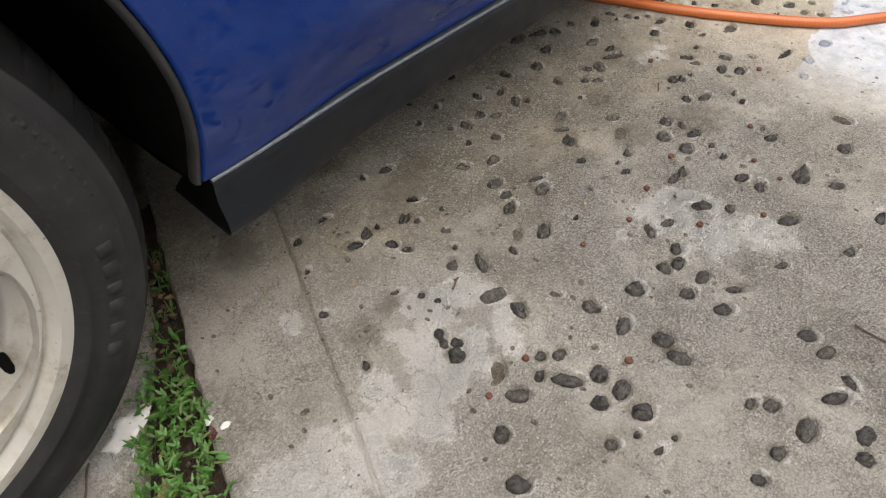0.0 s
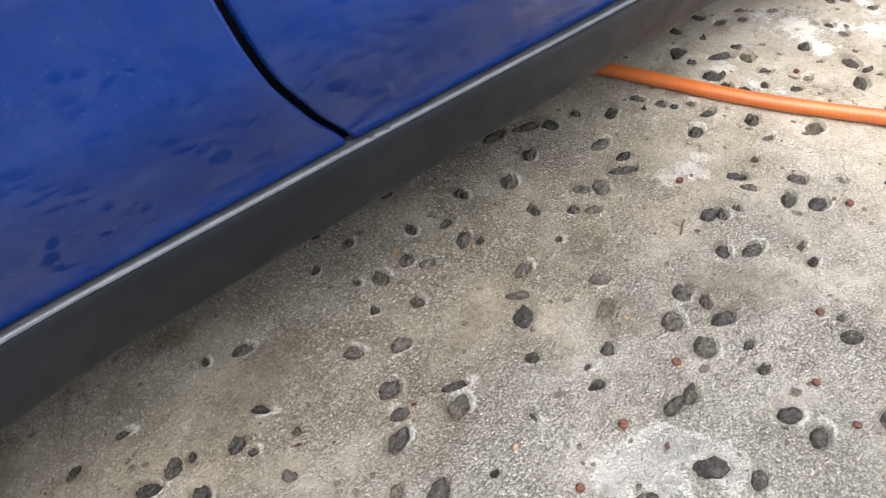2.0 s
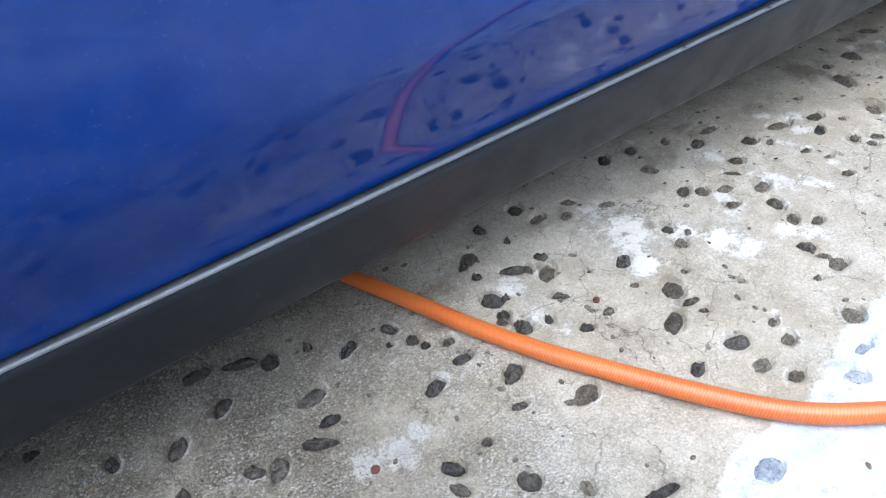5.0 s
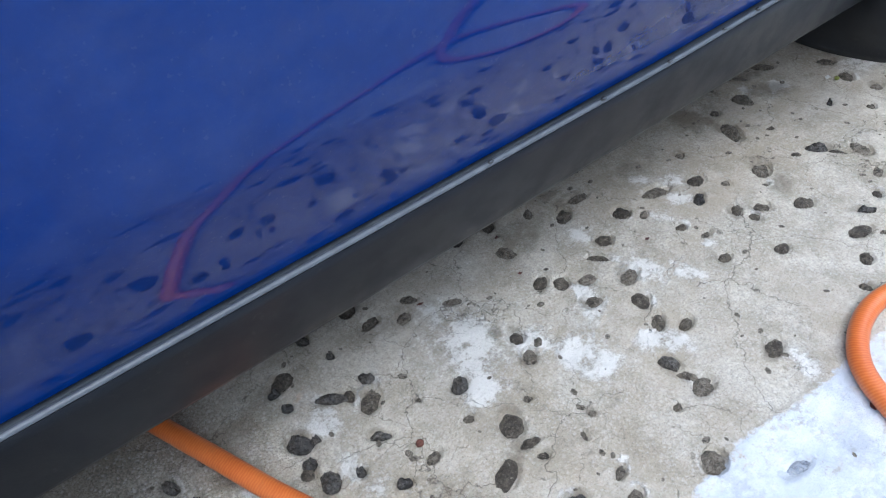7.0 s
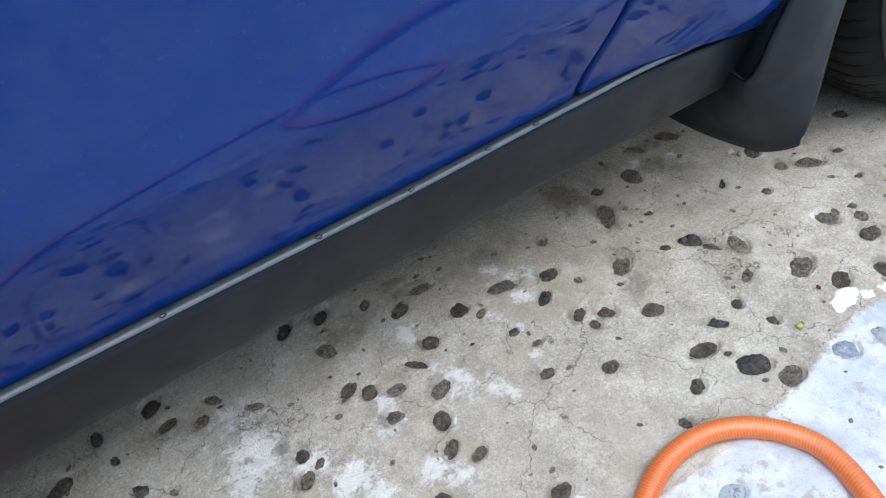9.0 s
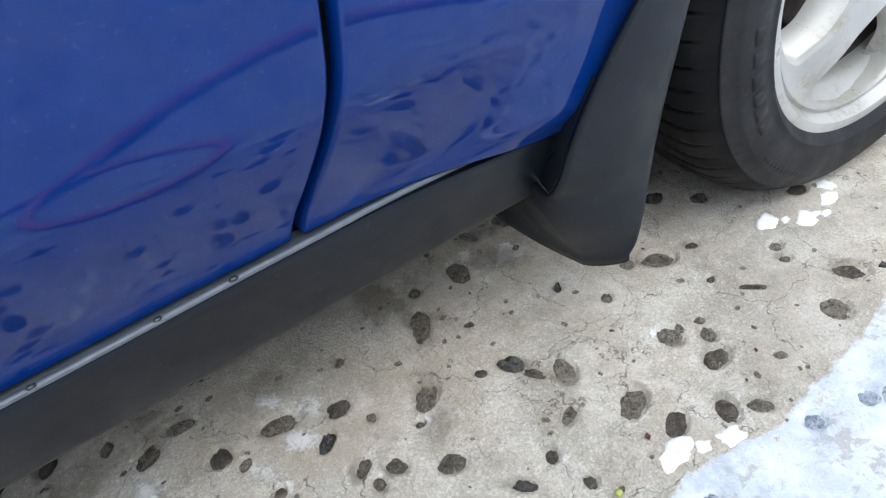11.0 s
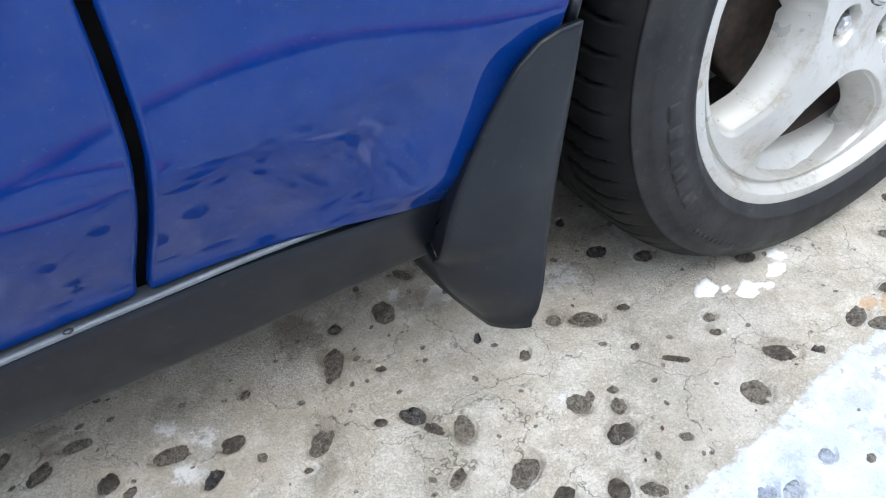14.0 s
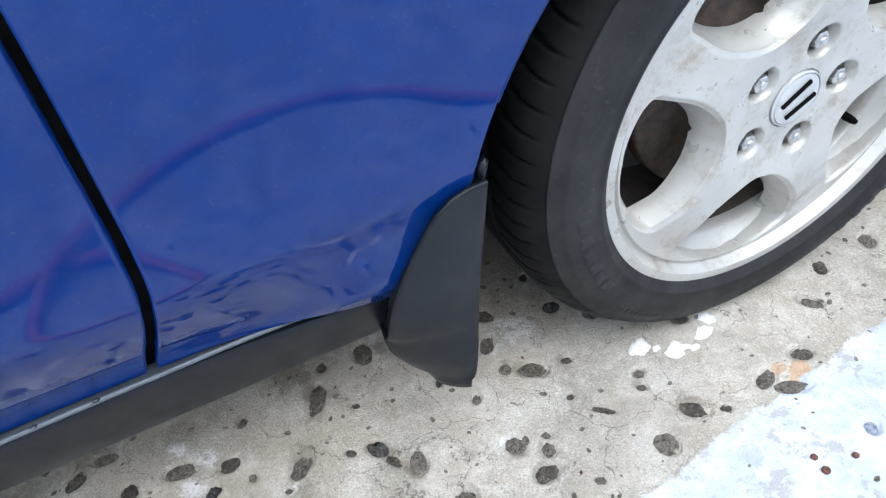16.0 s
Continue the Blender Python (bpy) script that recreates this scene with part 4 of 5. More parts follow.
lay_pebbles([
    (-0.789, 0.020, 0.012, 0.007, 133), (-0.788, 0.110, 0.014, 0.009, -133), (-0.770, 0.008, 0.014, 0.010, -126),
    (-0.760, -0.294, 0.012, 0.009, 153), (-0.755, -0.149, 0.010, 0.008, -142), (-0.754, 0.152, 0.020, 0.008, 155),
    (-0.748, -0.276, 0.005, 0.004, 173), (-0.731, -0.168, 0.015, 0.009, 175), (-0.727, 0.010, 0.019, 0.008, 149),
    (-0.727, 0.134, 0.012, 0.010, 110), (-0.720, -0.105, 0.012, 0.009, -170), (-0.711, -0.387, 0.015, 0.011, 16),
    (-0.711, 0.063, 0.016, 0.011, -177), (-0.709, -0.115, 0.010, 0.007, -138), (-0.709, 0.026, 0.012, 0.007, 169),
    (-0.702, -0.219, 0.008, 0.005, 18), (-0.691, -0.199, 0.008, 0.004, -168), (-0.689, -0.120, 0.006, 0.005, 32),
    (-0.686, 0.126, 0.006, 0.006, 149),
])
lay_pebbles([
    (-0.653, 0.096, 0.014, 0.008, 37), (-0.651, -0.109, 0.011, 0.006, 119), (-0.644, -0.357, 0.017, 0.013, 91),
    (-0.644, -0.088, 0.012, 0.008, 127), (-0.637, -0.150, 0.014, 0.008, 20), (-0.619, -0.176, 0.016, 0.010, -176),
    (-0.616, 0.071, 0.005, 0.003, 124), (-0.609, -0.004, 0.014, 0.009, -159), (-0.606, 0.092, 0.011, 0.006, 108),
    (-0.605, -0.085, 0.006, 0.005, 132), (-0.599, -0.138, 0.012, 0.010, 126), (-0.594, 0.062, 0.009, 0.007, 107),
    (-0.587, 0.046, 0.006, 0.005, 143), (-0.569, -0.265, 0.008, 0.007, 11), (-0.568, 0.008, 0.012, 0.007, 163),
    (-0.565, -0.171, 0.009, 0.006, 84), (-0.565, 0.037, 0.008, 0.007, -129), (-0.558, -0.072, 0.009, 0.005, 166),
    (-0.540, -0.038, 0.015, 0.010, -152),
])
lay_pebbles([
    (-0.523, -0.212, 0.018, 0.005, 165), (-0.512, -0.248, 0.013, 0.008, -142), (-0.506, 0.023, 0.008, 0.007, 105),
    (-0.502, -0.100, 0.016, 0.011, 12), (-0.500, 0.030, 0.008, 0.008, 167), (-0.497, 0.053, 0.015, 0.010, 125),
    (-0.494, 0.004, 0.013, 0.010, 79), (-0.490, 0.118, 0.007, 0.005, -174), (-0.488, 0.095, 0.007, 0.006, 127),
    (-0.484, 0.047, 0.006, 0.004, 144), (-0.477, 0.127, 0.015, 0.011, 36), (-0.469, -0.008, 0.005, 0.005, 178),
    (-0.451, 0.076, 0.017, 0.006, 142), (-0.446, -0.039, 0.008, 0.006, 153), (-0.441, -0.249, 0.016, 0.011, 179),
    (-0.437, 0.012, 0.011, 0.005, 145), (-0.437, 0.161, 0.011, 0.007, 103), (-0.435, 0.070, 0.009, 0.006, 78),
    (-0.425, 0.121, 0.005, 0.004, 127),
])
lay_pebbles([
    (-0.422, 0.051, 0.017, 0.010, -133), (-0.413, -0.036, 0.009, 0.006, -156), (-0.412, 0.075, 0.009, 0.007, 121),
    (-0.403, -0.144, 0.010, 0.007, 29), (-0.388, 0.021, 0.003, 0.002, 92), (-0.380, 0.164, 0.013, 0.010, 49),
    (-0.377, -0.090, 0.017, 0.010, -150), (-0.372, 0.132, 0.012, 0.008, -167), (-0.366, -0.026, 0.006, 0.005, 160),
    (-0.356, -0.177, 0.012, 0.009, 6), (-0.351, -0.145, 0.013, 0.010, 146), (-0.350, 0.008, 0.011, 0.009, 33),
    (-0.342, -0.203, 0.011, 0.007, -171), (-0.341, -0.096, 0.006, 0.004, 137), (-0.341, -0.080, 0.011, 0.005, 168),
    (-0.341, -0.056, 0.015, 0.012, 56), (-0.341, 0.113, 0.010, 0.008, 35), (-0.323, 0.131, 0.011, 0.006, 141),
    (-0.312, -0.045, 0.005, 0.004, 151),
])
lay_pebbles([
    (-0.311, -0.171, 0.009, 0.007, -160), (-0.304, -0.235, 0.011, 0.010, 150), (-0.303, -0.148, 0.008, 0.004, 30),
    (-0.301, -0.105, 0.006, 0.003, -103), (-0.291, 0.096, 0.012, 0.005, 153), (-0.280, -0.094, 0.004, 0.003, 137),
    (-0.278, -0.010, 0.011, 0.008, 52), (-0.272, 0.016, 0.009, 0.008, 73), (-0.270, -0.220, 0.011, 0.005, -178),
    (-0.259, -0.254, 0.009, 0.006, 132), (-0.239, -0.190, 0.014, 0.011, 41), (-0.228, 0.169, 0.012, 0.008, -134),
    (-0.220, -0.138, 0.005, 0.004, 153), (-0.204, 0.054, 0.013, 0.008, -146), (-0.201, 0.113, 0.014, 0.009, 122),
    (-0.195, -0.237, 0.013, 0.005, 168), (-0.189, 0.039, 0.011, 0.009, 61), (-0.188, -0.102, 0.012, 0.008, 105),
    (-0.187, -0.122, 0.010, 0.005, 126),
])
lay_pebbles([
    (-0.186, -0.138, 0.013, 0.009, -170), (-0.186, 0.163, 0.013, 0.008, 55), (-0.182, -0.001, 0.011, 0.008, 175),
    (-0.165, 0.025, 0.011, 0.008, 170), (-0.157, -0.063, 0.012, 0.007, -135), (-0.147, -0.032, 0.013, 0.010, 70),
    (-0.139, -0.081, 0.011, 0.006, -161), (-0.139, 0.146, 0.010, 0.006, 58), (-0.134, 0.039, 0.014, 0.005, 135),
    (-0.130, -0.001, 0.014, 0.009, 27), (-0.112, 0.115, 0.015, 0.010, 32), (-0.108, 0.055, 0.011, 0.010, 163),
    (-0.105, -0.154, 0.013, 0.008, -161), (-0.078, 0.126, 0.015, 0.007, 173), (-0.061, 0.073, 0.011, 0.011, 173),
    (-0.046, 0.053, 0.008, 0.005, 37), (-0.038, -0.050, 0.009, 0.007, -170), (-0.033, 0.011, 0.007, 0.006, 174),
    (-0.023, -0.014, 0.007, 0.004, -179),
])
lay_pebbles([
    (-0.003, 0.071, 0.021, 0.010, 171), (0.002, -0.236, 0.013, 0.010, 174), (0.013, -0.082, 0.010, 0.008, 6),
    (0.020, 0.028, 0.012, 0.007, -146), (0.022, -0.167, 0.008, 0.005, 121), (0.033, -0.012, 0.010, 0.006, 32),
    (0.036, -0.033, 0.007, 0.006, 79), (0.045, 0.053, 0.012, 0.010, -174), (0.056, -0.028, 0.010, 0.008, 145),
    (0.058, -0.147, 0.010, 0.007, 26), (0.063, 0.025, 0.006, 0.005, 138), (0.070, 0.098, 0.007, 0.005, 46),
    (0.093, -0.120, 0.017, 0.010, 171), (0.093, -0.007, 0.005, 0.004, 158), (0.094, -0.055, 0.014, 0.010, 161),
    (0.106, -0.138, 0.004, 0.003, 135), (0.114, 0.013, 0.018, 0.011, -139), (0.115, -0.160, 0.018, 0.012, 150),
    (0.127, -0.108, 0.011, 0.005, 136),
])
lay_pebbles([
    (0.132, -0.187, 0.015, 0.011, 22), (0.155, 0.085, 0.024, 0.011, -118), (0.161, -0.101, 0.008, 0.006, -128),
    (0.167, 0.002, 0.007, 0.005, 147), (0.170, -0.136, 0.007, 0.006, 80), (0.175, 0.126, 0.007, 0.007, 16),
    (0.189, -0.199, 0.013, 0.012, 8), (0.191, -0.252, 0.010, 0.007, 4), (0.193, 0.055, 0.006, 0.004, 146),
    (0.194, -0.007, 0.014, 0.009, 134), (0.198, -0.081, 0.011, 0.006, -154), (0.205, -0.029, 0.013, 0.006, 128),
    (0.226, 0.121, 0.017, 0.013, 94), (0.227, -0.278, 0.015, 0.006, 146), (0.227, -0.043, 0.015, 0.011, 70),
    (0.228, -0.211, 0.016, 0.010, -103), (0.247, -0.106, 0.018, 0.012, -155), (0.261, -0.141, 0.015, 0.010, 30),
    (0.268, 0.156, 0.014, 0.007, 119),
])
lay_pebbles([
    (0.274, -0.244, 0.011, 0.006, 14), (0.289, 0.035, 0.004, 0.004, 164), (0.304, -0.159, 0.014, 0.010, -114),
    (0.316, 0.153, 0.018, 0.011, 133), (0.318, -0.004, 0.007, 0.006, 54), (0.327, -0.075, 0.013, 0.012, 108),
    (0.329, -0.173, 0.013, 0.007, 140), (0.340, -0.118, 0.015, 0.010, -172), (0.348, -0.209, 0.010, 0.008, -11),
    (0.356, -0.096, 0.010, 0.008, 64), (0.362, -0.080, 0.006, 0.004, 140), (0.364, 0.057, 0.014, 0.010, -130),
    (0.366, 0.016, 0.009, 0.008, 146), (0.384, 0.099, 0.013, 0.010, 145), (0.395, 0.000, 0.019, 0.011, 148),
    (0.402, -0.221, 0.010, 0.008, 13), (0.412, -0.052, 0.005, 0.004, 165), (0.417, -0.232, 0.014, 0.007, -151),
    (0.434, -0.083, 0.016, 0.004, 140),
])
lay_pebbles([
    (0.435, -0.008, 0.007, 0.005, 153), (0.458, 0.129, 0.006, 0.006, 162), (0.463, 0.070, 0.012, 0.010, 158),
    (0.467, -0.223, 0.009, 0.007, 10), (0.469, -0.149, 0.015, 0.014, 137), (0.489, -0.080, 0.006, 0.004, 153),
    (0.497, -0.063, 0.008, 0.007, 18), (0.502, 0.038, 0.012, 0.010, 178), (0.522, -0.129, 0.018, 0.011, 147),
    (0.550, -0.146, 0.007, 0.003, 148), (0.588, -0.023, 0.012, 0.009, 166), (0.616, -0.137, 0.018, 0.010, -160),
    (0.633, -0.159, 0.022, 0.010, 160), (0.666, -0.235, 0.010, 0.008, 44), (0.674, -0.131, 0.014, 0.009, 154),
    (0.741, -0.081, 0.015, 0.008, 136), (0.795, -0.043, 0.013, 0.010, 48), (0.882, -0.039, 0.014, 0.012, 58),
])


rnd = random.Random(7)


def lattice(x, y, scale, seed):
    """Smooth value noise on arrays, 0 to 1."""
    g = np.random.RandomState(seed).rand(256, 256)
    u, v = x * scale + 500, y * scale + 500
    i, j = np.floor(u).astype(int), np.floor(v).astype(int)
    fu, fv = u - i, v - j
    fu, fv = fu * fu * (3 - 2 * fu), fv * fv * (3 - 2 * fv)
    i, j = i % 255, j % 255
    return (g[i, j] * (1 - fu) + g[i + 1, j] * fu) * (1 - fv) + (g[i, j + 1] * (1 - fu) + g[i + 1, j + 1] * fu) * fv


def ss(a, b, x):
    t = np.clip((x - a) / (b - a), 0, 1)
    return t * t * (3 - 2 * t)


def axis(lo, hi, step):
    far = [0.01 * 1.35**k for k in range(1, 32)]
    fine = np.arange(lo, hi + step / 2, step)
    return np.concatenate([lo - np.array(far[::-1]), fine, hi + np.array(far)])


xs, ys = axis(-1.80, 1.02, 0.0020), axis(-0.56, 0.30, 0.0020)
GX, GY = np.meshgrid(xs, ys, indexing="xy")
H = 0.0020 * (lattice(GX, GY, 5, 1) - 0.5) + 0.0012 * (lattice(GX, GY, 22, 2) - 0.5) + 0.0008 * (lattice(GX, GY, 120, 3) - 0.5)
H *= np.clip(1.5 - np.hypot(GX, GY) / 4, 0, 1)
edge = 0.012 * (lattice(GX, GY, 30, 4) - 0.5) + 0.030 * (lattice(GX, GY, 9, 5) - 0.5)
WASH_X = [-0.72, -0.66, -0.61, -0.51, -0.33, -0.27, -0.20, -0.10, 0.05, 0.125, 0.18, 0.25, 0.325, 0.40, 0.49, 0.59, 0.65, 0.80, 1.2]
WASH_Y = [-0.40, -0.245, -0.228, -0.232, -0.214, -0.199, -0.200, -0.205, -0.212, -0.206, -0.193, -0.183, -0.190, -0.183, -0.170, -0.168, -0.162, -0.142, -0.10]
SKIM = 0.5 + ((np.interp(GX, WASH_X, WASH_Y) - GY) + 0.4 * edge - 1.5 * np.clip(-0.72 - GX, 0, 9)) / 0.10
# wash added far out, unseen, to brighten the door's reflection
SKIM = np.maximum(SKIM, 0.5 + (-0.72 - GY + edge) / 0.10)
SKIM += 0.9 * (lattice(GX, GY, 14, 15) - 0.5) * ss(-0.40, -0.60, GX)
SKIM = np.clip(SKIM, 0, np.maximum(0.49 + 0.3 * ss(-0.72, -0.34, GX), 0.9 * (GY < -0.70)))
WHITE, DARK, RUST = np.zeros_like(GX), np.zeros_like(GX), np.zeros_like(GX)


def spot(field, x, y, a, b, ang, amount=1.0):
    c, s = math.cos(radians(ang)), math.sin(radians(ang))
    u, v = (GX - x) * c + (GY - y) * s, -(GX - x) * s + (GY - y) * c
    np.maximum(field, amount * (1 - ss(0.25, 1.5, np.hypot(u / a, v / b))), out=field)


# worn, lime-whitened places, dark damp ones, and shade painted in as brown patches
for x, y in ((-1.339, -0.122), (-1.300, -0.152), (-1.399, -0.142), (-1.400, -0.188), (-1.368, -0.232), (-1.320, -0.228), (-1.510, -0.192), (-1.566, -0.178), (-1.605, -0.170), (-1.463, -0.204), (-1.415, -0.224), (-1.021, -0.240), (-0.975, -0.255), (-1.044, -0.262), (-0.955, -0.300), (-1.002, -0.277)):
    spot(WHITE, x, y, 0.027, 0.019, rnd.uniform(0, 180), 0.95)
for x, y, a in ((-1.352, -0.128, 0.020), (-1.308, -0.138, 0.022), (-1.281, -0.173, 0.016), (-1.401, -0.155, 0.016), (-1.357, -0.201, 0.018), (-1.298, -0.205, 0.012), (-1.601, -0.165, 0.018), (-1.558, -0.182, 0.020),
                (-1.514, -0.197, 0.022), (-1.475, -0.205, 0.018), (-1.436, -0.213, 0.018), (-1.401, -0.212, 0.014), (-1.640, -0.190, 0.026), (-1.585, -0.215, 0.026), (-1.530, -0.240, 0.024), (-1.47, -0.17, 0.020), (-1.46, -0.235, 0.020), (-1.395, -0.175, 0.022), (-1.36, -0.15, 0.022), (-0.995, -0.252, 0.018), (-0.964, -0.265, 0.014), (-1.038, -0.240, 0.014), (-1.474, -0.025, 0.012)):
    spot(WHITE, x, y, a * 1.8, a * 1.2, rnd.uniform(0, 180), 1.1)
for x, y, a in ((-0.674, -0.051, 0.020), (-0.704, -0.038, 0.016), (-0.645, -0.038, 0.014), (-1.010, -0.330, 0.050), (-0.960, -0.370, 0.045), (-1.088, -0.236, 0.012), (-0.112, -0.006, 0.022), (-0.083, -0.038, 0.018),
                (0.002, 0.043, 0.016), (-0.036, 0.040, 0.014), (-0.237, -0.037, 0.030), (-0.239, -0.064, 0.022), (-0.179, -0.072, 0.018), (-0.334, 0.008, 0.034), (-0.034, -0.026, 0.010), (0.284, 0.106, 0.018)):
    spot(WHITE, x, y, a * 1.3, a * 0.9, rnd.uniform(0, 180), 0.75)
for x, y, a in ((-0.101, -0.188, 0.016), (-0.121, 0.078, 0.016), (-0.181, 0.013, 0.016), (-0.265, 0.003, 0.026), (0.024, 0.071, 0.014), (0.401, 0.063, 0.024), (0.248, 0.133, 0.012), (-0.003, 0.098, 0.012),
                (-0.31, 0.048, 0.050), (-0.47, -0.011, 0.024), (-0.467, 0.062, 0.026), (-0.19, -0.01, 0.020), (-1.70, -0.03, 0.030), (-0.167, -0.091, 0.018)):
    spot(WHITE, x, y, a * 1.3, a * 0.9, rnd.uniform(0, 180), 0.68)
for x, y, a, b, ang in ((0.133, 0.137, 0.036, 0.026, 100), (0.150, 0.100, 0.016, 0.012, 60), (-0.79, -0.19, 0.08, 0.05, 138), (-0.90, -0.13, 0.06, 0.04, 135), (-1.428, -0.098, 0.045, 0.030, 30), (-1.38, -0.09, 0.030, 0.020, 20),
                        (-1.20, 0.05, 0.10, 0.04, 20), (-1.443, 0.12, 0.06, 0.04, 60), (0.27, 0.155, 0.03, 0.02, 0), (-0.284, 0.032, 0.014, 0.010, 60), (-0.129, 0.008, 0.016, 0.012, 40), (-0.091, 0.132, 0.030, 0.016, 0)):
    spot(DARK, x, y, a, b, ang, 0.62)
# the patch at x 0.47 paints in the tyre's shade
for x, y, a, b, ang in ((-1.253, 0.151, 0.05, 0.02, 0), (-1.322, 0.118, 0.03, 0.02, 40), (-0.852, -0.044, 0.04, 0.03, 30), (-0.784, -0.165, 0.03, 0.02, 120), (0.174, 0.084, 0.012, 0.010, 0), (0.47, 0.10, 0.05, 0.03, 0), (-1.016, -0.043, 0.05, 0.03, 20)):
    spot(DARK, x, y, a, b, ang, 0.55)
# the long brown patches beside the car paint in its shade
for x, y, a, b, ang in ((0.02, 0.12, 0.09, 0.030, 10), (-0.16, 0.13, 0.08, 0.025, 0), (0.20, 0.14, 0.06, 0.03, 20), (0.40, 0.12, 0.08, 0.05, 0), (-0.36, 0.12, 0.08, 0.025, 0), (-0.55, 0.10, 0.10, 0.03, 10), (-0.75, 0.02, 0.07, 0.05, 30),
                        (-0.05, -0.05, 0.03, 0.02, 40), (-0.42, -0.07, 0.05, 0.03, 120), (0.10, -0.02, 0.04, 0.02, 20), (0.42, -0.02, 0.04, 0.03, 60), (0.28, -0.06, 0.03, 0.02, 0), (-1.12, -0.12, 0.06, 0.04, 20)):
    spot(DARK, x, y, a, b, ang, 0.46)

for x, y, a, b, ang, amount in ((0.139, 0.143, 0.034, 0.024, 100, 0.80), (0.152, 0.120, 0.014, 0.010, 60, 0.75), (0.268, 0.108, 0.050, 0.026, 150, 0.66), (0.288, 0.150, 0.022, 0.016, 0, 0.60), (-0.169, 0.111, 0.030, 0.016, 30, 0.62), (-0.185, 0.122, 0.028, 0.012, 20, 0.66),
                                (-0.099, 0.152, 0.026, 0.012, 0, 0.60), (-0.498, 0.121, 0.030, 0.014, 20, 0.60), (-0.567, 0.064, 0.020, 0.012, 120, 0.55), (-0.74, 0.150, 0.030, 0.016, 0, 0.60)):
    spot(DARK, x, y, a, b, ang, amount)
for x, y, a, b, ang, amount in ((0.652, -0.149, 0.024, 0.014, 40, 0.95), (0.638, -0.134, 0.012, 0.010, 0, 0.8), (-0.47, 0.10, 0.016, 0.010, 30, 0.5), (0.36, -0.215, 0.012, 0.006, 60, 0.5)):
    spot(RUST, x, y, a, b, ang, amount)

# pits that hold the pebbles
PIT = np.zeros_like(GX)
for x, y, a, b, ang in PEBBLES:
    i0, i1 = np.searchsorted(xs, (x - a - 0.012, x + a + 0.012))
    j0, j1 = np.searchsorted(ys, (y - a - 0.012, y + a + 0.012))
    gx, gy = GX[j0:j1, i0:i1] - x, GY[j0:j1, i0:i1] - y
    c, s = math.cos(radians(ang)), math.sin(radians(ang))
    u, v = gx * c + gy * s, -gx * s + gy * c
    wob = 0.0016 * (lattice(GX[j0:j1, i0:i1], GY[j0:j1, i0:i1], 140, 9) - 0.5)
    d = (np.hypot(u / a, v / b) - 1) * min(a, b) + wob
    deep = (0.0045 if x < -0.5 else 0.0030) + 0.0026 * rnd.random()
    PIT[j0:j1, i0:i1] = np.maximum(PIT[j0:j1, i0:i1], deep * (1 - ss(-0.0004, 0.0012, d)))
    if rnd.random() < 0.45:
        side_a = rnd.uniform(0, 6.28)
        lean = 0.5 + 0.5 * np.cos(np.arctan2(gy, gx) - side_a)
        DARK[j0:j1, i0:i1] = np.maximum(DARK[j0:j1, i0:i1], 0.62 * (1 - ss(0.001, 0.010, d)) * lean)
    # white rim leaning to one side, mostly the same side at the rear
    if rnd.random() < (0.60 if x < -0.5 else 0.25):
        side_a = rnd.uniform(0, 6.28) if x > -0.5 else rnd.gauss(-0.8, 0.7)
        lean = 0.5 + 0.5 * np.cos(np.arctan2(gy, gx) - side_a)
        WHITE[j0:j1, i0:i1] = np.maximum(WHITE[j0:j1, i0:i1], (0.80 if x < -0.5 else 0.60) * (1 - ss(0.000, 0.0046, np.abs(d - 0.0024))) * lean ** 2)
H -= PIT

# joint line and the open gap between two slabs
s1 = (GX + 1.505) * -0.921 + (GY - 0.206) * 0.389 + 0.006 * (lattice(GX, GY, 45, 11) - 0.5)
wide = np.clip(0.055 - 0.22 * GY, 0.026, 0.12)
near = np.clip(2 - np.abs(GY) / 3, 0, 1)
H -= near * 0.030 * ss(-0.003, 0.003, s1) * (1 - ss(-0.003, 0.003, s1 - wide))
s2 = (GX + 1.375) * -0.907 + (GY - 0.124) * 0.422 + 0.002 * (lattice(GX, GY, 60, 12) - 0.5)
H -= near * 0.0060 * (1 - ss(0.0010, 0.0036, np.abs(s2)))
H += 0.0012 * ss(0.47, 0.53, SKIM) * near

me = bpy.data.meshes.new("ground")
nx, ny = len(xs), len(ys)
me.vertices.add(nx * ny)
me.vertices.foreach_set("co", np.stack([GX, GY, H], -1).astype(np.float32).ravel())
idx = np.arange(nx * ny).reshape(ny, nx)
quads = np.stack([idx[:-1, :-1], idx[:-1, 1:], idx[1:, 1:], idx[1:, :-1]], -1).reshape(-1, 4)
me.loops.add(quads.size)
me.loops.foreach_set("vertex_index", quads.astype(np.int32).ravel())
me.polygons.add(len(quads))
me.polygons.foreach_set("loop_start", np.arange(0, quads.size, 4, dtype=np.int32))
me.update(calc_edges=True)
me.shade_smooth()
for name, field in (("white", WHITE), ("rust", RUST), ("skim", SKIM), ("dark", DARK), ("coarse", ss(-0.35, -0.95, GX) * ss(-0.80, -0.66, GY)), ("grainy", 0.30 + 0.70 * ss(-0.42, -0.78, GX) * (1 - 0.60 * ss(-1.08, -1.32, GX))), ("unshaded", ss(0.06, -0.26, GY - 0.18 * ss(-1.1, -1.6, GX)))):
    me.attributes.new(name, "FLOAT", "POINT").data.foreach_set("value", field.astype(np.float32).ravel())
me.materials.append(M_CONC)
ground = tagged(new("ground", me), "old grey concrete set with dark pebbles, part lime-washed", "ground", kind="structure")


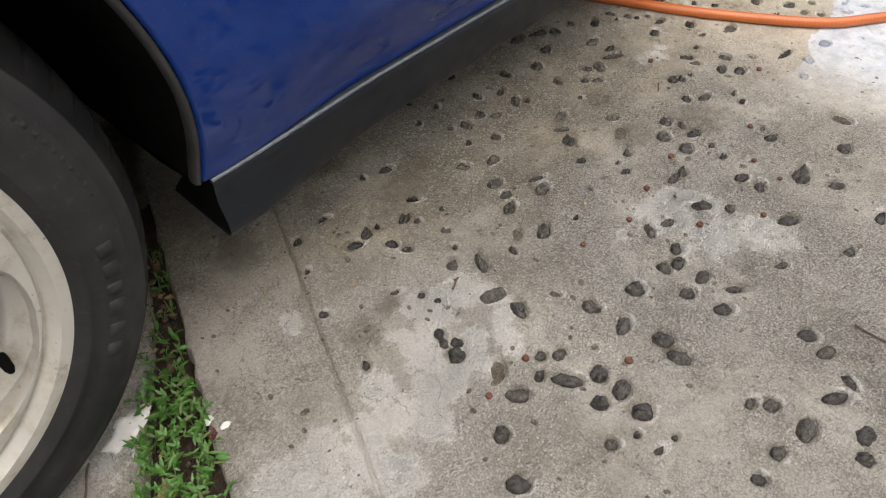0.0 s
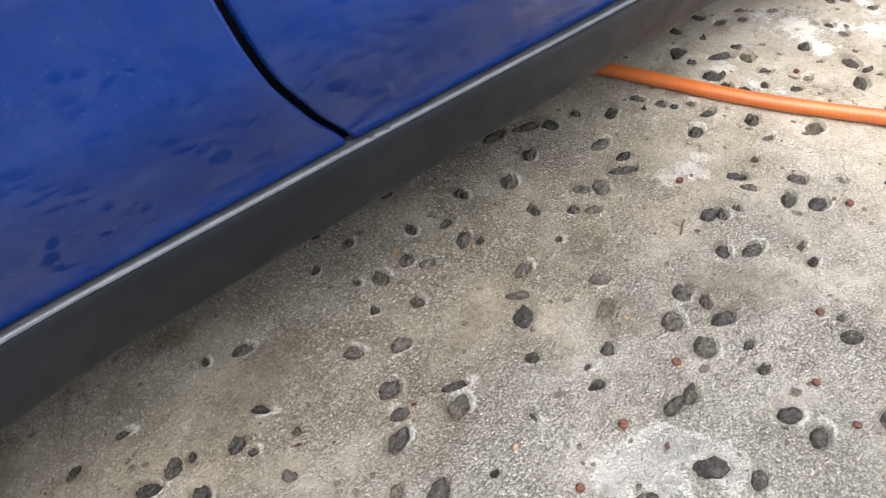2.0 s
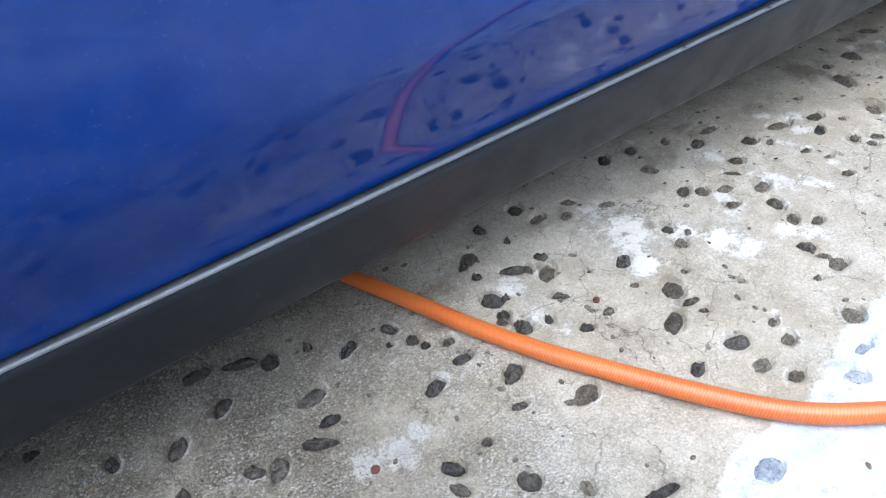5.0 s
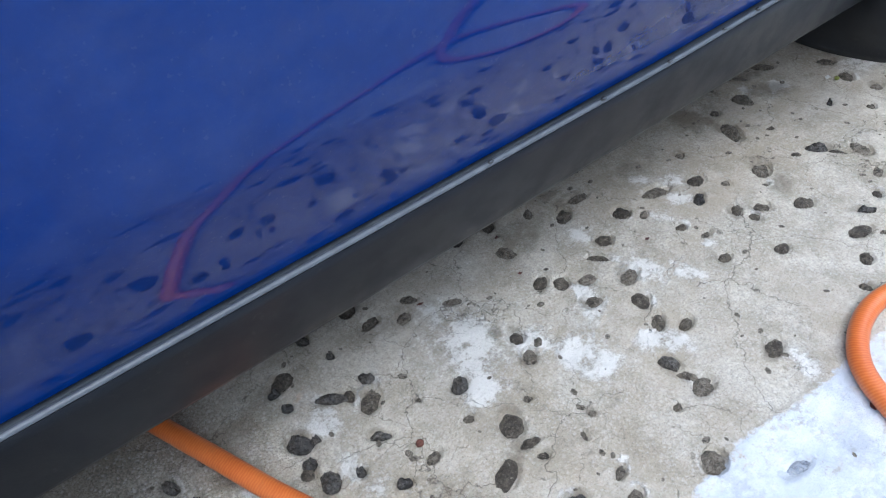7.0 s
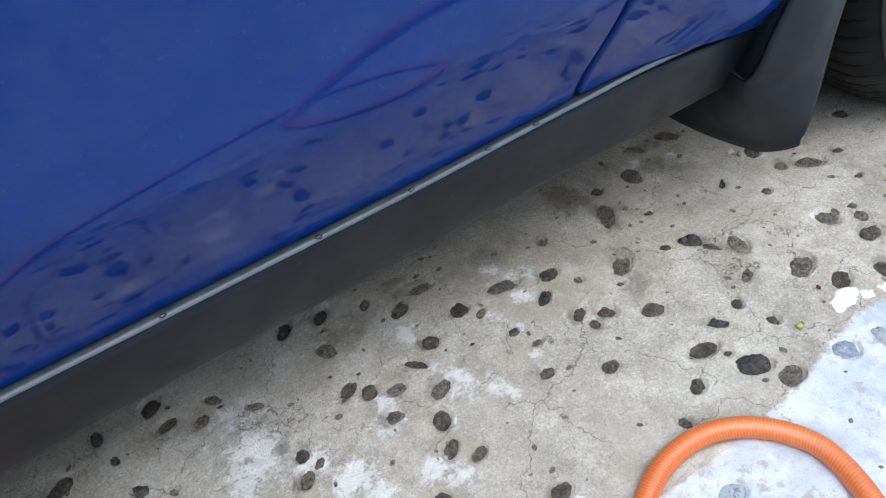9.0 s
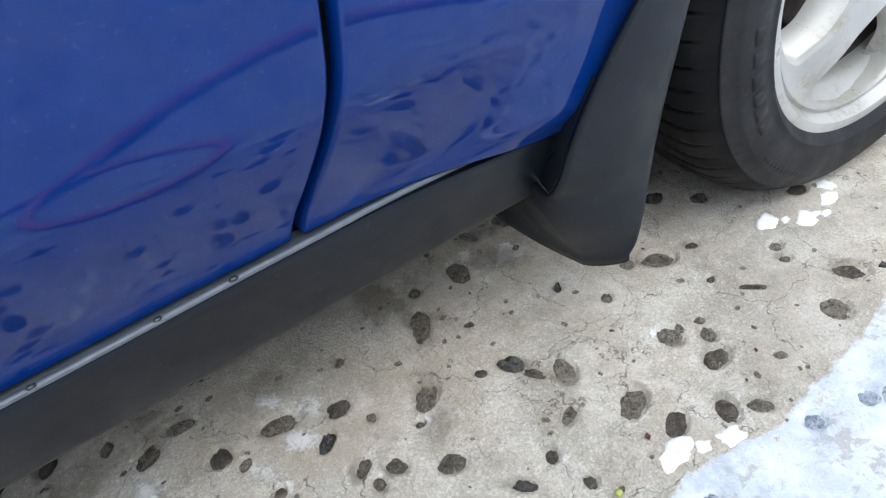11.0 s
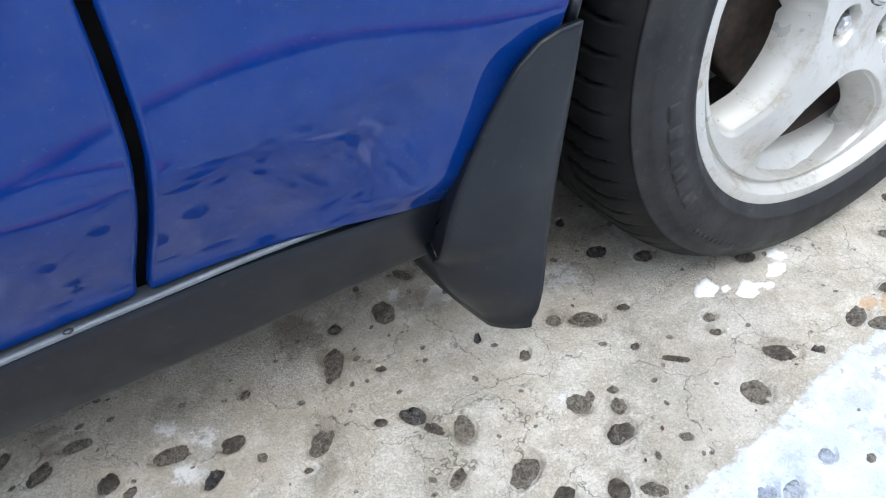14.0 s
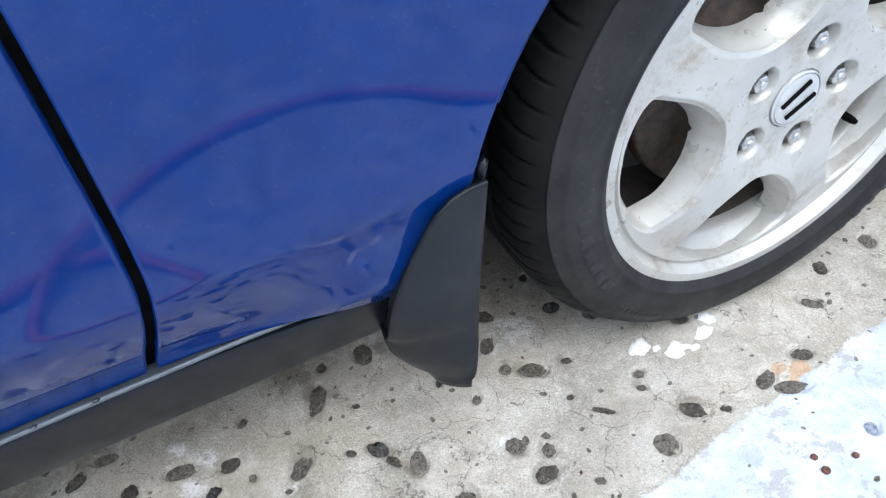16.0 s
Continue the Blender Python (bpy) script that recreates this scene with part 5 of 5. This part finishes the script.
def height(x, y):
    return float(H[min(ny - 1, int(np.searchsorted(ys, y))), min(nx - 1, int(np.searchsorted(xs, x)))])


def skim_at(x, y):
    return float(SKIM[min(ny - 1, int(np.searchsorted(ys, y))), min(nx - 1, int(np.searchsorted(xs, x)))])


def pebble_mesh(seed, material):
    """A lumpy, chipped dome of unit size."""
    r = random.Random(seed)
    off = Vector((r.uniform(0, 50), r.uniform(0, 50), 0))
    bm = bmesh.new()
    rows = []
    for q, z in ((1.10, -0.60), (1.0, 0.10), (0.84, 0.58), (0.60, 0.84), (0.32, 0.96)):
        row = []
        for k in range(22):
            a = 2 * math.pi * k / 22
            p = Vector((math.cos(a), math.sin(a), 0))
            w = 1 + 0.20 * noise.noise(p * 1.2 + off) + 0.12 * noise.noise(p * 3.2 + off) + 0.09 * noise.noise(p * 8 + off)
            h = z + 0.70 * noise.noise(p * q * 1.5 + off + Vector((0, 0, 3))) + 0.22 * noise.noise(p * q * 4.0 + off)
            row.append((q * w * math.cos(a), q * w * math.sin(a), h))
        rows.append(row)
    vs = patch(bm, rows, closed=True)
    top = bm.verts.new((0, 0, 0.97 + 0.3 * noise.noise(off)))
    for k in range(22):
        bm.faces.new((vs[-1][k], vs[-1][(k + 1) % 22], top))
    bmesh.ops.recalc_face_normals(bm, faces=bm.faces[:])
    me = bpy.data.meshes.new("pebble")
    bm.to_mesh(me)
    bm.free()
    me.shade_smooth()
    me.materials.append(material)
    return me


DOMES = [pebble_mesh(k, M_STONE) for k in range(24)]
SMOOTH = [pebble_mesh(k + 80, M_SMOOTH) for k in range(16)]
LIMED = [pebble_mesh(k + 40, M_LIMED) for k in range(6)]
for x, y, a, b, ang in PEBBLES:
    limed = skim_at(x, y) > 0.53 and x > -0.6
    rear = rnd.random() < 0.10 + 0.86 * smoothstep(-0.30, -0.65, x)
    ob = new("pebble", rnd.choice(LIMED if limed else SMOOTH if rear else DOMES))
    ob.parent = ground
    ob.location = (x, y, height(x, y) - 0.0004)
    tall = (0.0060 if rear else 0.0028) + 0.0026 * rnd.random()
    ob.rotation_euler = (rnd.uniform(-0.14, 0.14), rnd.uniform(-0.14, 0.14), radians(ang + rnd.choice((0, 180))))
    ob.scale = (a * 0.89, b * 0.89, tall * (0.8 if limed else 1))

# fine gravel grains in the worn surface
bm = bmesh.new()
for k in range(900):
    x, y = rnd.uniform(-1.6, 0.95), rnd.uniform(-0.5, 0.24)
    s1_ = (x + 1.505) * -0.921 + (y - 0.206) * 0.389
    if skim_at(x, y) > 0.45 and rnd.random() < 0.7 or -0.01 < s1_ < 0.13:
        continue
    s = rnd.uniform(0.0010, 0.0034) * (1 if rnd.random() < 0.8 else 1.5)
    m = Matrix.Translation((x, y, height(x, y))) @ Matrix.Rotation(rnd.uniform(0, 3.14), 4, "Z") @ Matrix.Diagonal((s * 1.4, s, s * 0.5, 1))
    vs = [bm.verts.new(m @ Vector(p)) for p in ((1, 0, 0), (0.4, 0.9, 0), (-0.7, 0.7, 0), (-1, -0.1, 0), (-0.4, -0.9, 0), (0.6, -0.7, 0), (0.1, 0.1, 0.8))]
    for i in range(6):
        bm.faces.new((vs[i], vs[(i + 1) % 6], vs[6]))
tagged(part("grit", bm, M_STONE, ground), "dark grit grains", kind="stuff")

# lime splashes near the tyres
for x, y, s in ((0.553, -0.058, 0.013), (0.598, -0.054, 0.011), (0.616, -0.040, 0.011), (0.520, -0.035, 0.012), (0.575, -0.066, 0.006), (0.535, -0.046, 0.005), (0.345, 0.072, 0.004), (0.240, -0.161, 0.013), (0.285, -0.178, 0.011), (0.260, -0.170, 0.007), (-1.690, -0.012, 0.016), (-1.672, -0.002, 0.018), (-1.657, 0.002, 0.010), (-1.615, -0.060, 0.006), (-1.606, -0.078, 0.005)):
    bm = bmesh.new()
    ring = []
    off = Vector((x * 40, y * 40, 0))
    for k in range(26):
        a = 2 * math.pi * k / 26
        q = s * (1 + (0.70 if x > 0 else 0.30) * noise.noise(Vector((math.cos(a), math.sin(a), 0)) * 1.1 + off) + 0.30 * noise.noise(Vector((math.cos(a), math.sin(a), 0)) * 3.5 + off))
        ring.append((x + q * 1.15 * math.cos(a), y + q * 0.8 * math.sin(a)))
    patch(bm, [[(x + (px - x) * f, y + (py - y) * f, height(x, y) + z) for px, py in ring] for f, z in ((1.0, -0.0008), (0.97, 0.0004), (0.6, 0.0007), (0.05, 0.0008))], closed=True)
    part("lime_splash", bm, M_LIME, ground)

# ---- plain unseen walls, added to cut the low sky light ----
M_WALL = plain("wall_render", (0.30, 0.29, 0.27), (0.38, 0.37, 0.35), 0.9, 8)
for name, x0, x1, y0, y1, tall in (("unseen_wall_south", -9, 9, -3.6, -3.4, 2.7), ("unseen_wall_north", -9, 9, 3.4, 3.6, 2.7), ("unseen_wall_west", -9.2, -9, -3.6, 3.6, 2.7)):
    bm = bmesh.new()
    bmesh.ops.create_cube(bm, size=1, matrix=Matrix.Translation(((x0 + x1) / 2, (y0 + y1) / 2, tall / 2)) @ Matrix.Diagonal((x1 - x0, y1 - y0, tall, 1)))
    bmesh.ops.bevel(bm, geom=bm.edges[:], offset=0.01, segments=2, affect="EDGES")
    tagged(part(name, bm, M_WALL, smooth=False), "plain rendered wall out of view, added to cut low sky light", "wall", kind="structure")

# ---- soil and weeds in the gap ----
bm = bmesh.new()
rows = []
for i in range(70):
    y = 0.30 - 0.80 * i / 69
    row = []
    for k in range(12):
        w = max(0.026, min(0.12, 0.055 - 0.22 * y))
        sgn = -0.004 + (w + 0.008) * k / 11
        # point on the line at this y, then across
        t = (y - 0.206) / -0.921
        x = -1.505 - 0.389 * t - 0.921 * sgn
        row.append((x, y + 0.389 * sgn, -0.020 + 0.010 * noise.noise(Vector((x * 60, y * 60, 0))) + 0.006 * noise.noise(Vector((x * 170, y * 170, 5)))))
    rows.append(row)
patch(bm, rows)
tagged(part("soil_strip", bm, M_SOIL), "dark damp soil in the gap between slabs", "soil", kind="structure")


def leaf_mesh(name, material, length, width, curl, lobes=0.0):
    bm = bmesh.new()
    rows = []
    for i in range(7):
        u = i / 6
        w = width * math.sin(math.pi * (0.06 + 0.94 * u) ** 0.8) * (1 + lobes * math.sin(u * 22)) + 0.0002
        z = curl * u * u
        rows.append([(u * length, -w, z + 0.25 * w), (u * length, 0, z - 0.15 * w), (u * length, w, z + 0.25 * w)])
    patch(bm, rows)
    me = bpy.data.meshes.new(name)
    bm.to_mesh(me)
    bm.free()
    me.shade_smooth()
    me.materials.append(material)
    return me


BLADES = [leaf_mesh("leaf", M_LEAF, l, w, c) for l, w, c in ((0.015, 0.0024, 0.003), (0.012, 0.0025, -0.003), (0.017, 0.0029, -0.004), (0.014, 0.0020, 0.004), (0.010, 0.0026, 0.001))]
BLADES += [leaf_mesh("leaf", M_LEAF_DULL, l, w, c) for l, w, c in ((0.016, 0.0020, -0.002), (0.012, 0.0022, 0.003))]


def weed(x, y, spread, count):
    plant = thing("weed", (x, y, -0.018), "low green weed growing from the slab gap", "weed", "weeds in the slab gap")
    tips = []
    for k in range(max(3, count // 6)):
        bm = bmesh.new()
        a, tall = rnd.uniform(0, 6.28), rnd.uniform(0.014, 0.036)
        lean = rnd.uniform(0.2, 1.0) * spread
        tip = Vector((x + lean * math.cos(a), y + lean * math.sin(a), -0.018 + tall))
        base = Vector((x, y, -0.020))
        rows = []
        for i in range(6):
            u = i / 5
            p = base.lerp(tip, u) + Vector((0, 0, 0.006 * math.sin(math.pi * u)))
            rows.append([p + Vector((0.0006 * math.cos(b), 0.0006 * math.sin(b), 0)) for b in (0, 2.1, 4.2)])
            if i > 1:
                tips.append((p, a, u))
        patch(bm, rows, closed=True)
        part("stem", bm, M_STEM, plant)
    for k in range(count):
        p, a, u = rnd.choice(tips)
        ob = new("leaf", rnd.choice(BLADES))
        ob.parent = plant
        ob.matrix_parent_inverse = WORLD_OF[plant.name].inverted()
        ob.location = p
        ob.rotation_euler = (rnd.uniform(-0.4, 0.4), rnd.uniform(-0.75, 0.25), rnd.uniform(0, 6.28))
        s = rnd.uniform(0.40, 0.90)
        ob.scale = (s, s, s)


for y, count, spread in ((0.185, 3, 0.008), (0.14, 4, 0.008), (0.095, 3, 0.008), (0.060, 6, 0.010), (0.035, 8, 0.012), (0.010, 14, 0.014), (-0.012, 26, 0.020), (-0.035, 34, 0.024), (-0.060, 40, 0.026), (-0.085, 42, 0.028), (-0.115, 42, 0.028), (-0.145, 40, 0.03), (-0.18, 34, 0.03), (-0.22, 30, 0.03)):
    for side_k in (0.18, 0.52, 0.86):
        w = max(0.026, 0.055 - 0.22 * y)
        t = (y - 0.206) / -0.921
        weed(-1.505 - 0.389 * t - 0.921 * w * side_k, y + 0.389 * w * side_k, spread, int(count * 1.25))


# ---- litter ----
def fallen_leaf(x, y, size, ang, material, label, tilt=0.1, lobes=0.0, floor=-0.004):
    bm = bmesh.new()
    rows = []
    for i in range(9):
        u = i / 8
        w = size * 0.30 * math.sin(math.pi * (0.04 + 0.94 * u)) * (1 + lobes * math.sin(u * 17))
        z = 0.12 * size * (2 * u - 1) ** 2
        rows.append([(size * (u - 0.5), -w, z + 0.3 * w), (size * (u - 0.5), -w * 0.5, z + 0.05 * w), (size * (u - 0.5), 0, z), (size * (u - 0.5), w * 0.5, z + 0.05 * w), (size * (u - 0.5), w, z + 0.3 * w)])
    patch(bm, rows)
    m = Matrix.Translation((x, y, max(height(x, y), floor) + 0.0015)) @ Matrix.Rotation(radians(ang), 4, "Z") @ Matrix.Rotation(tilt, 4, "X")
    bm.transform(m)
    ob = tagged(part("fallen_leaf", bm, material), label, "leaf", "fallen leaves and petals")
    mo = ob.modifiers.new("thick", "SOLIDIFY")
    mo.thickness = 0.0004


fallen_leaf(-1.687, -0.092, 0.026, 20, M_DRY, "curled tan dry leaf lying on the weeds", 0.25, 0.1)
fallen_leaf(-1.622, -0.076, 0.018, 60, M_DARKLEAF, "dark red rotten leaf beside the weeds", 0.3, 0.1)
for k in range(26):
    x, y = (rnd.uniform(-1.52, -0.75), rnd.uniform(-0.36, 0.10)) if k < 16 else (rnd.uniform(-0.7, 0.7), rnd.uniform(-0.30, 0.16))
    fallen_leaf(x, y, rnd.uniform(0.004, 0.009), rnd.uniform(0, 360), rnd.choice((M_RED, M_DARKLEAF, M_DRY)), "small reddish fallen petal on the concrete", rnd.uniform(-0.4, 0.4), 0.2)


def dried_berry(x, y, r):
    """A shrivelled berry with a dimple on top."""
    bm = bmesh.new()
    bmesh.ops.create_uvsphere(bm, u_segments=16, v_segments=10, radius=r)
    for v in bm.verts:
        d = math.hypot(v.co.x, v.co.y) / r
        v.co.z *= 0.8
        if v.co.z > 0:
            v.co.z -= 0.45 * r * math.exp(-((d / 0.45) ** 2))
        v.co += Vector(noise.noise_vector(v.co * 500 + Vector((x * 90, y * 90, 0)))) * r * 0.16
    bm.transform(Matrix.Translation((x, y, height(x, y) + r * 0.6)))
    tagged(part("dried_berry", bm, M_HUSK), "shrivelled red-brown berry lying on the concrete", "berry", "dried berries")


for x, y in ((-0.833, -0.300), (-0.905, -0.205), (-0.845, -0.345), (-0.990, -0.215), (-1.005, -0.305), (-1.060, -0.230), (-0.930, -0.360), (-1.330, -0.262), (-1.395, -0.262), (-1.255, -0.350), (-1.14, -0.21), (-0.76, -0.26), (-0.70, -0.05), (-0.60, -0.20), (-0.415, -0.02), (0.585, -0.233), (0.584, -0.249), (0.622, -0.251), (0.02, -0.28), (0.115, -0.155)):
    dried_berry(x, y, rnd.uniform(0.0034, 0.0048))
for k in range(80):
    y = rnd.uniform(-0.20, 0.20) if k < 30 else rnd.uniform(0.0, 0.22)
    w = max(0.026, 0.055 - 0.22 * y) * rnd.uniform(0.1, 0.9)
    t = (y - 0.206) / -0.921
    x, y = -1.505 - 0.389 * t - 0.921 * w, y + 0.389 * w
    fallen_leaf(x, y, rnd.uniform(0.004, 0.014), rnd.uniform(0, 360), rnd.choice((M_DRY, M_DARKLEAF, M_TWIG, M_TWIG, M_SOIL)), "small dead brown leaf in the slab gap", rnd.uniform(-0.5, 0.5), 0.2, -0.012)
for x, y, r in ((0.178, -0.158, 0.0034), (0.345, 0.060, 0.0032)):
    bm = bmesh.new()
    bmesh.ops.create_uvsphere(bm, u_segments=16, v_segments=10, radius=r)
    for v in bm.verts:
        v.co.z *= 0.92
        if v.co.z > r * 0.7:
            v.co.z -= (v.co.z - r * 0.7) * 0.6
    bm.transform(Matrix.Translation((x, y, height(x, y) + r * 0.9)))
    tagged(part("berry", bm, M_BERRY), "small yellow-green berry on the concrete", "berry", "fallen berries")
for x, y, l, ang in ((-1.035, -0.545, 0.05, 80), (-1.30, -0.13, 0.020, 15), (-0.76, -0.10, 0.024, 20), (-1.737, -0.030, 0.045, 48)):
    bm = bmesh.new()
    rows = []
    for i in range(9):
        u = i / 8 - 0.5
        rows.append([(u * l, 0.0012 * math.cos(b) + 0.06 * l * math.sin(4 * u), 0.0014 + 0.0012 * math.sin(b)) for b in (0, 1.26, 2.51, 3.77, 5.03)])
    patch(bm, rows, closed=True)
    bm.transform(Matrix.Translation((x, y, height(x, y))) @ Matrix.Rotation(radians(ang), 4, "Z"))
    tagged(part("twig", bm, M_TWIG), "thin brown twig on the concrete", "twig", "twigs")
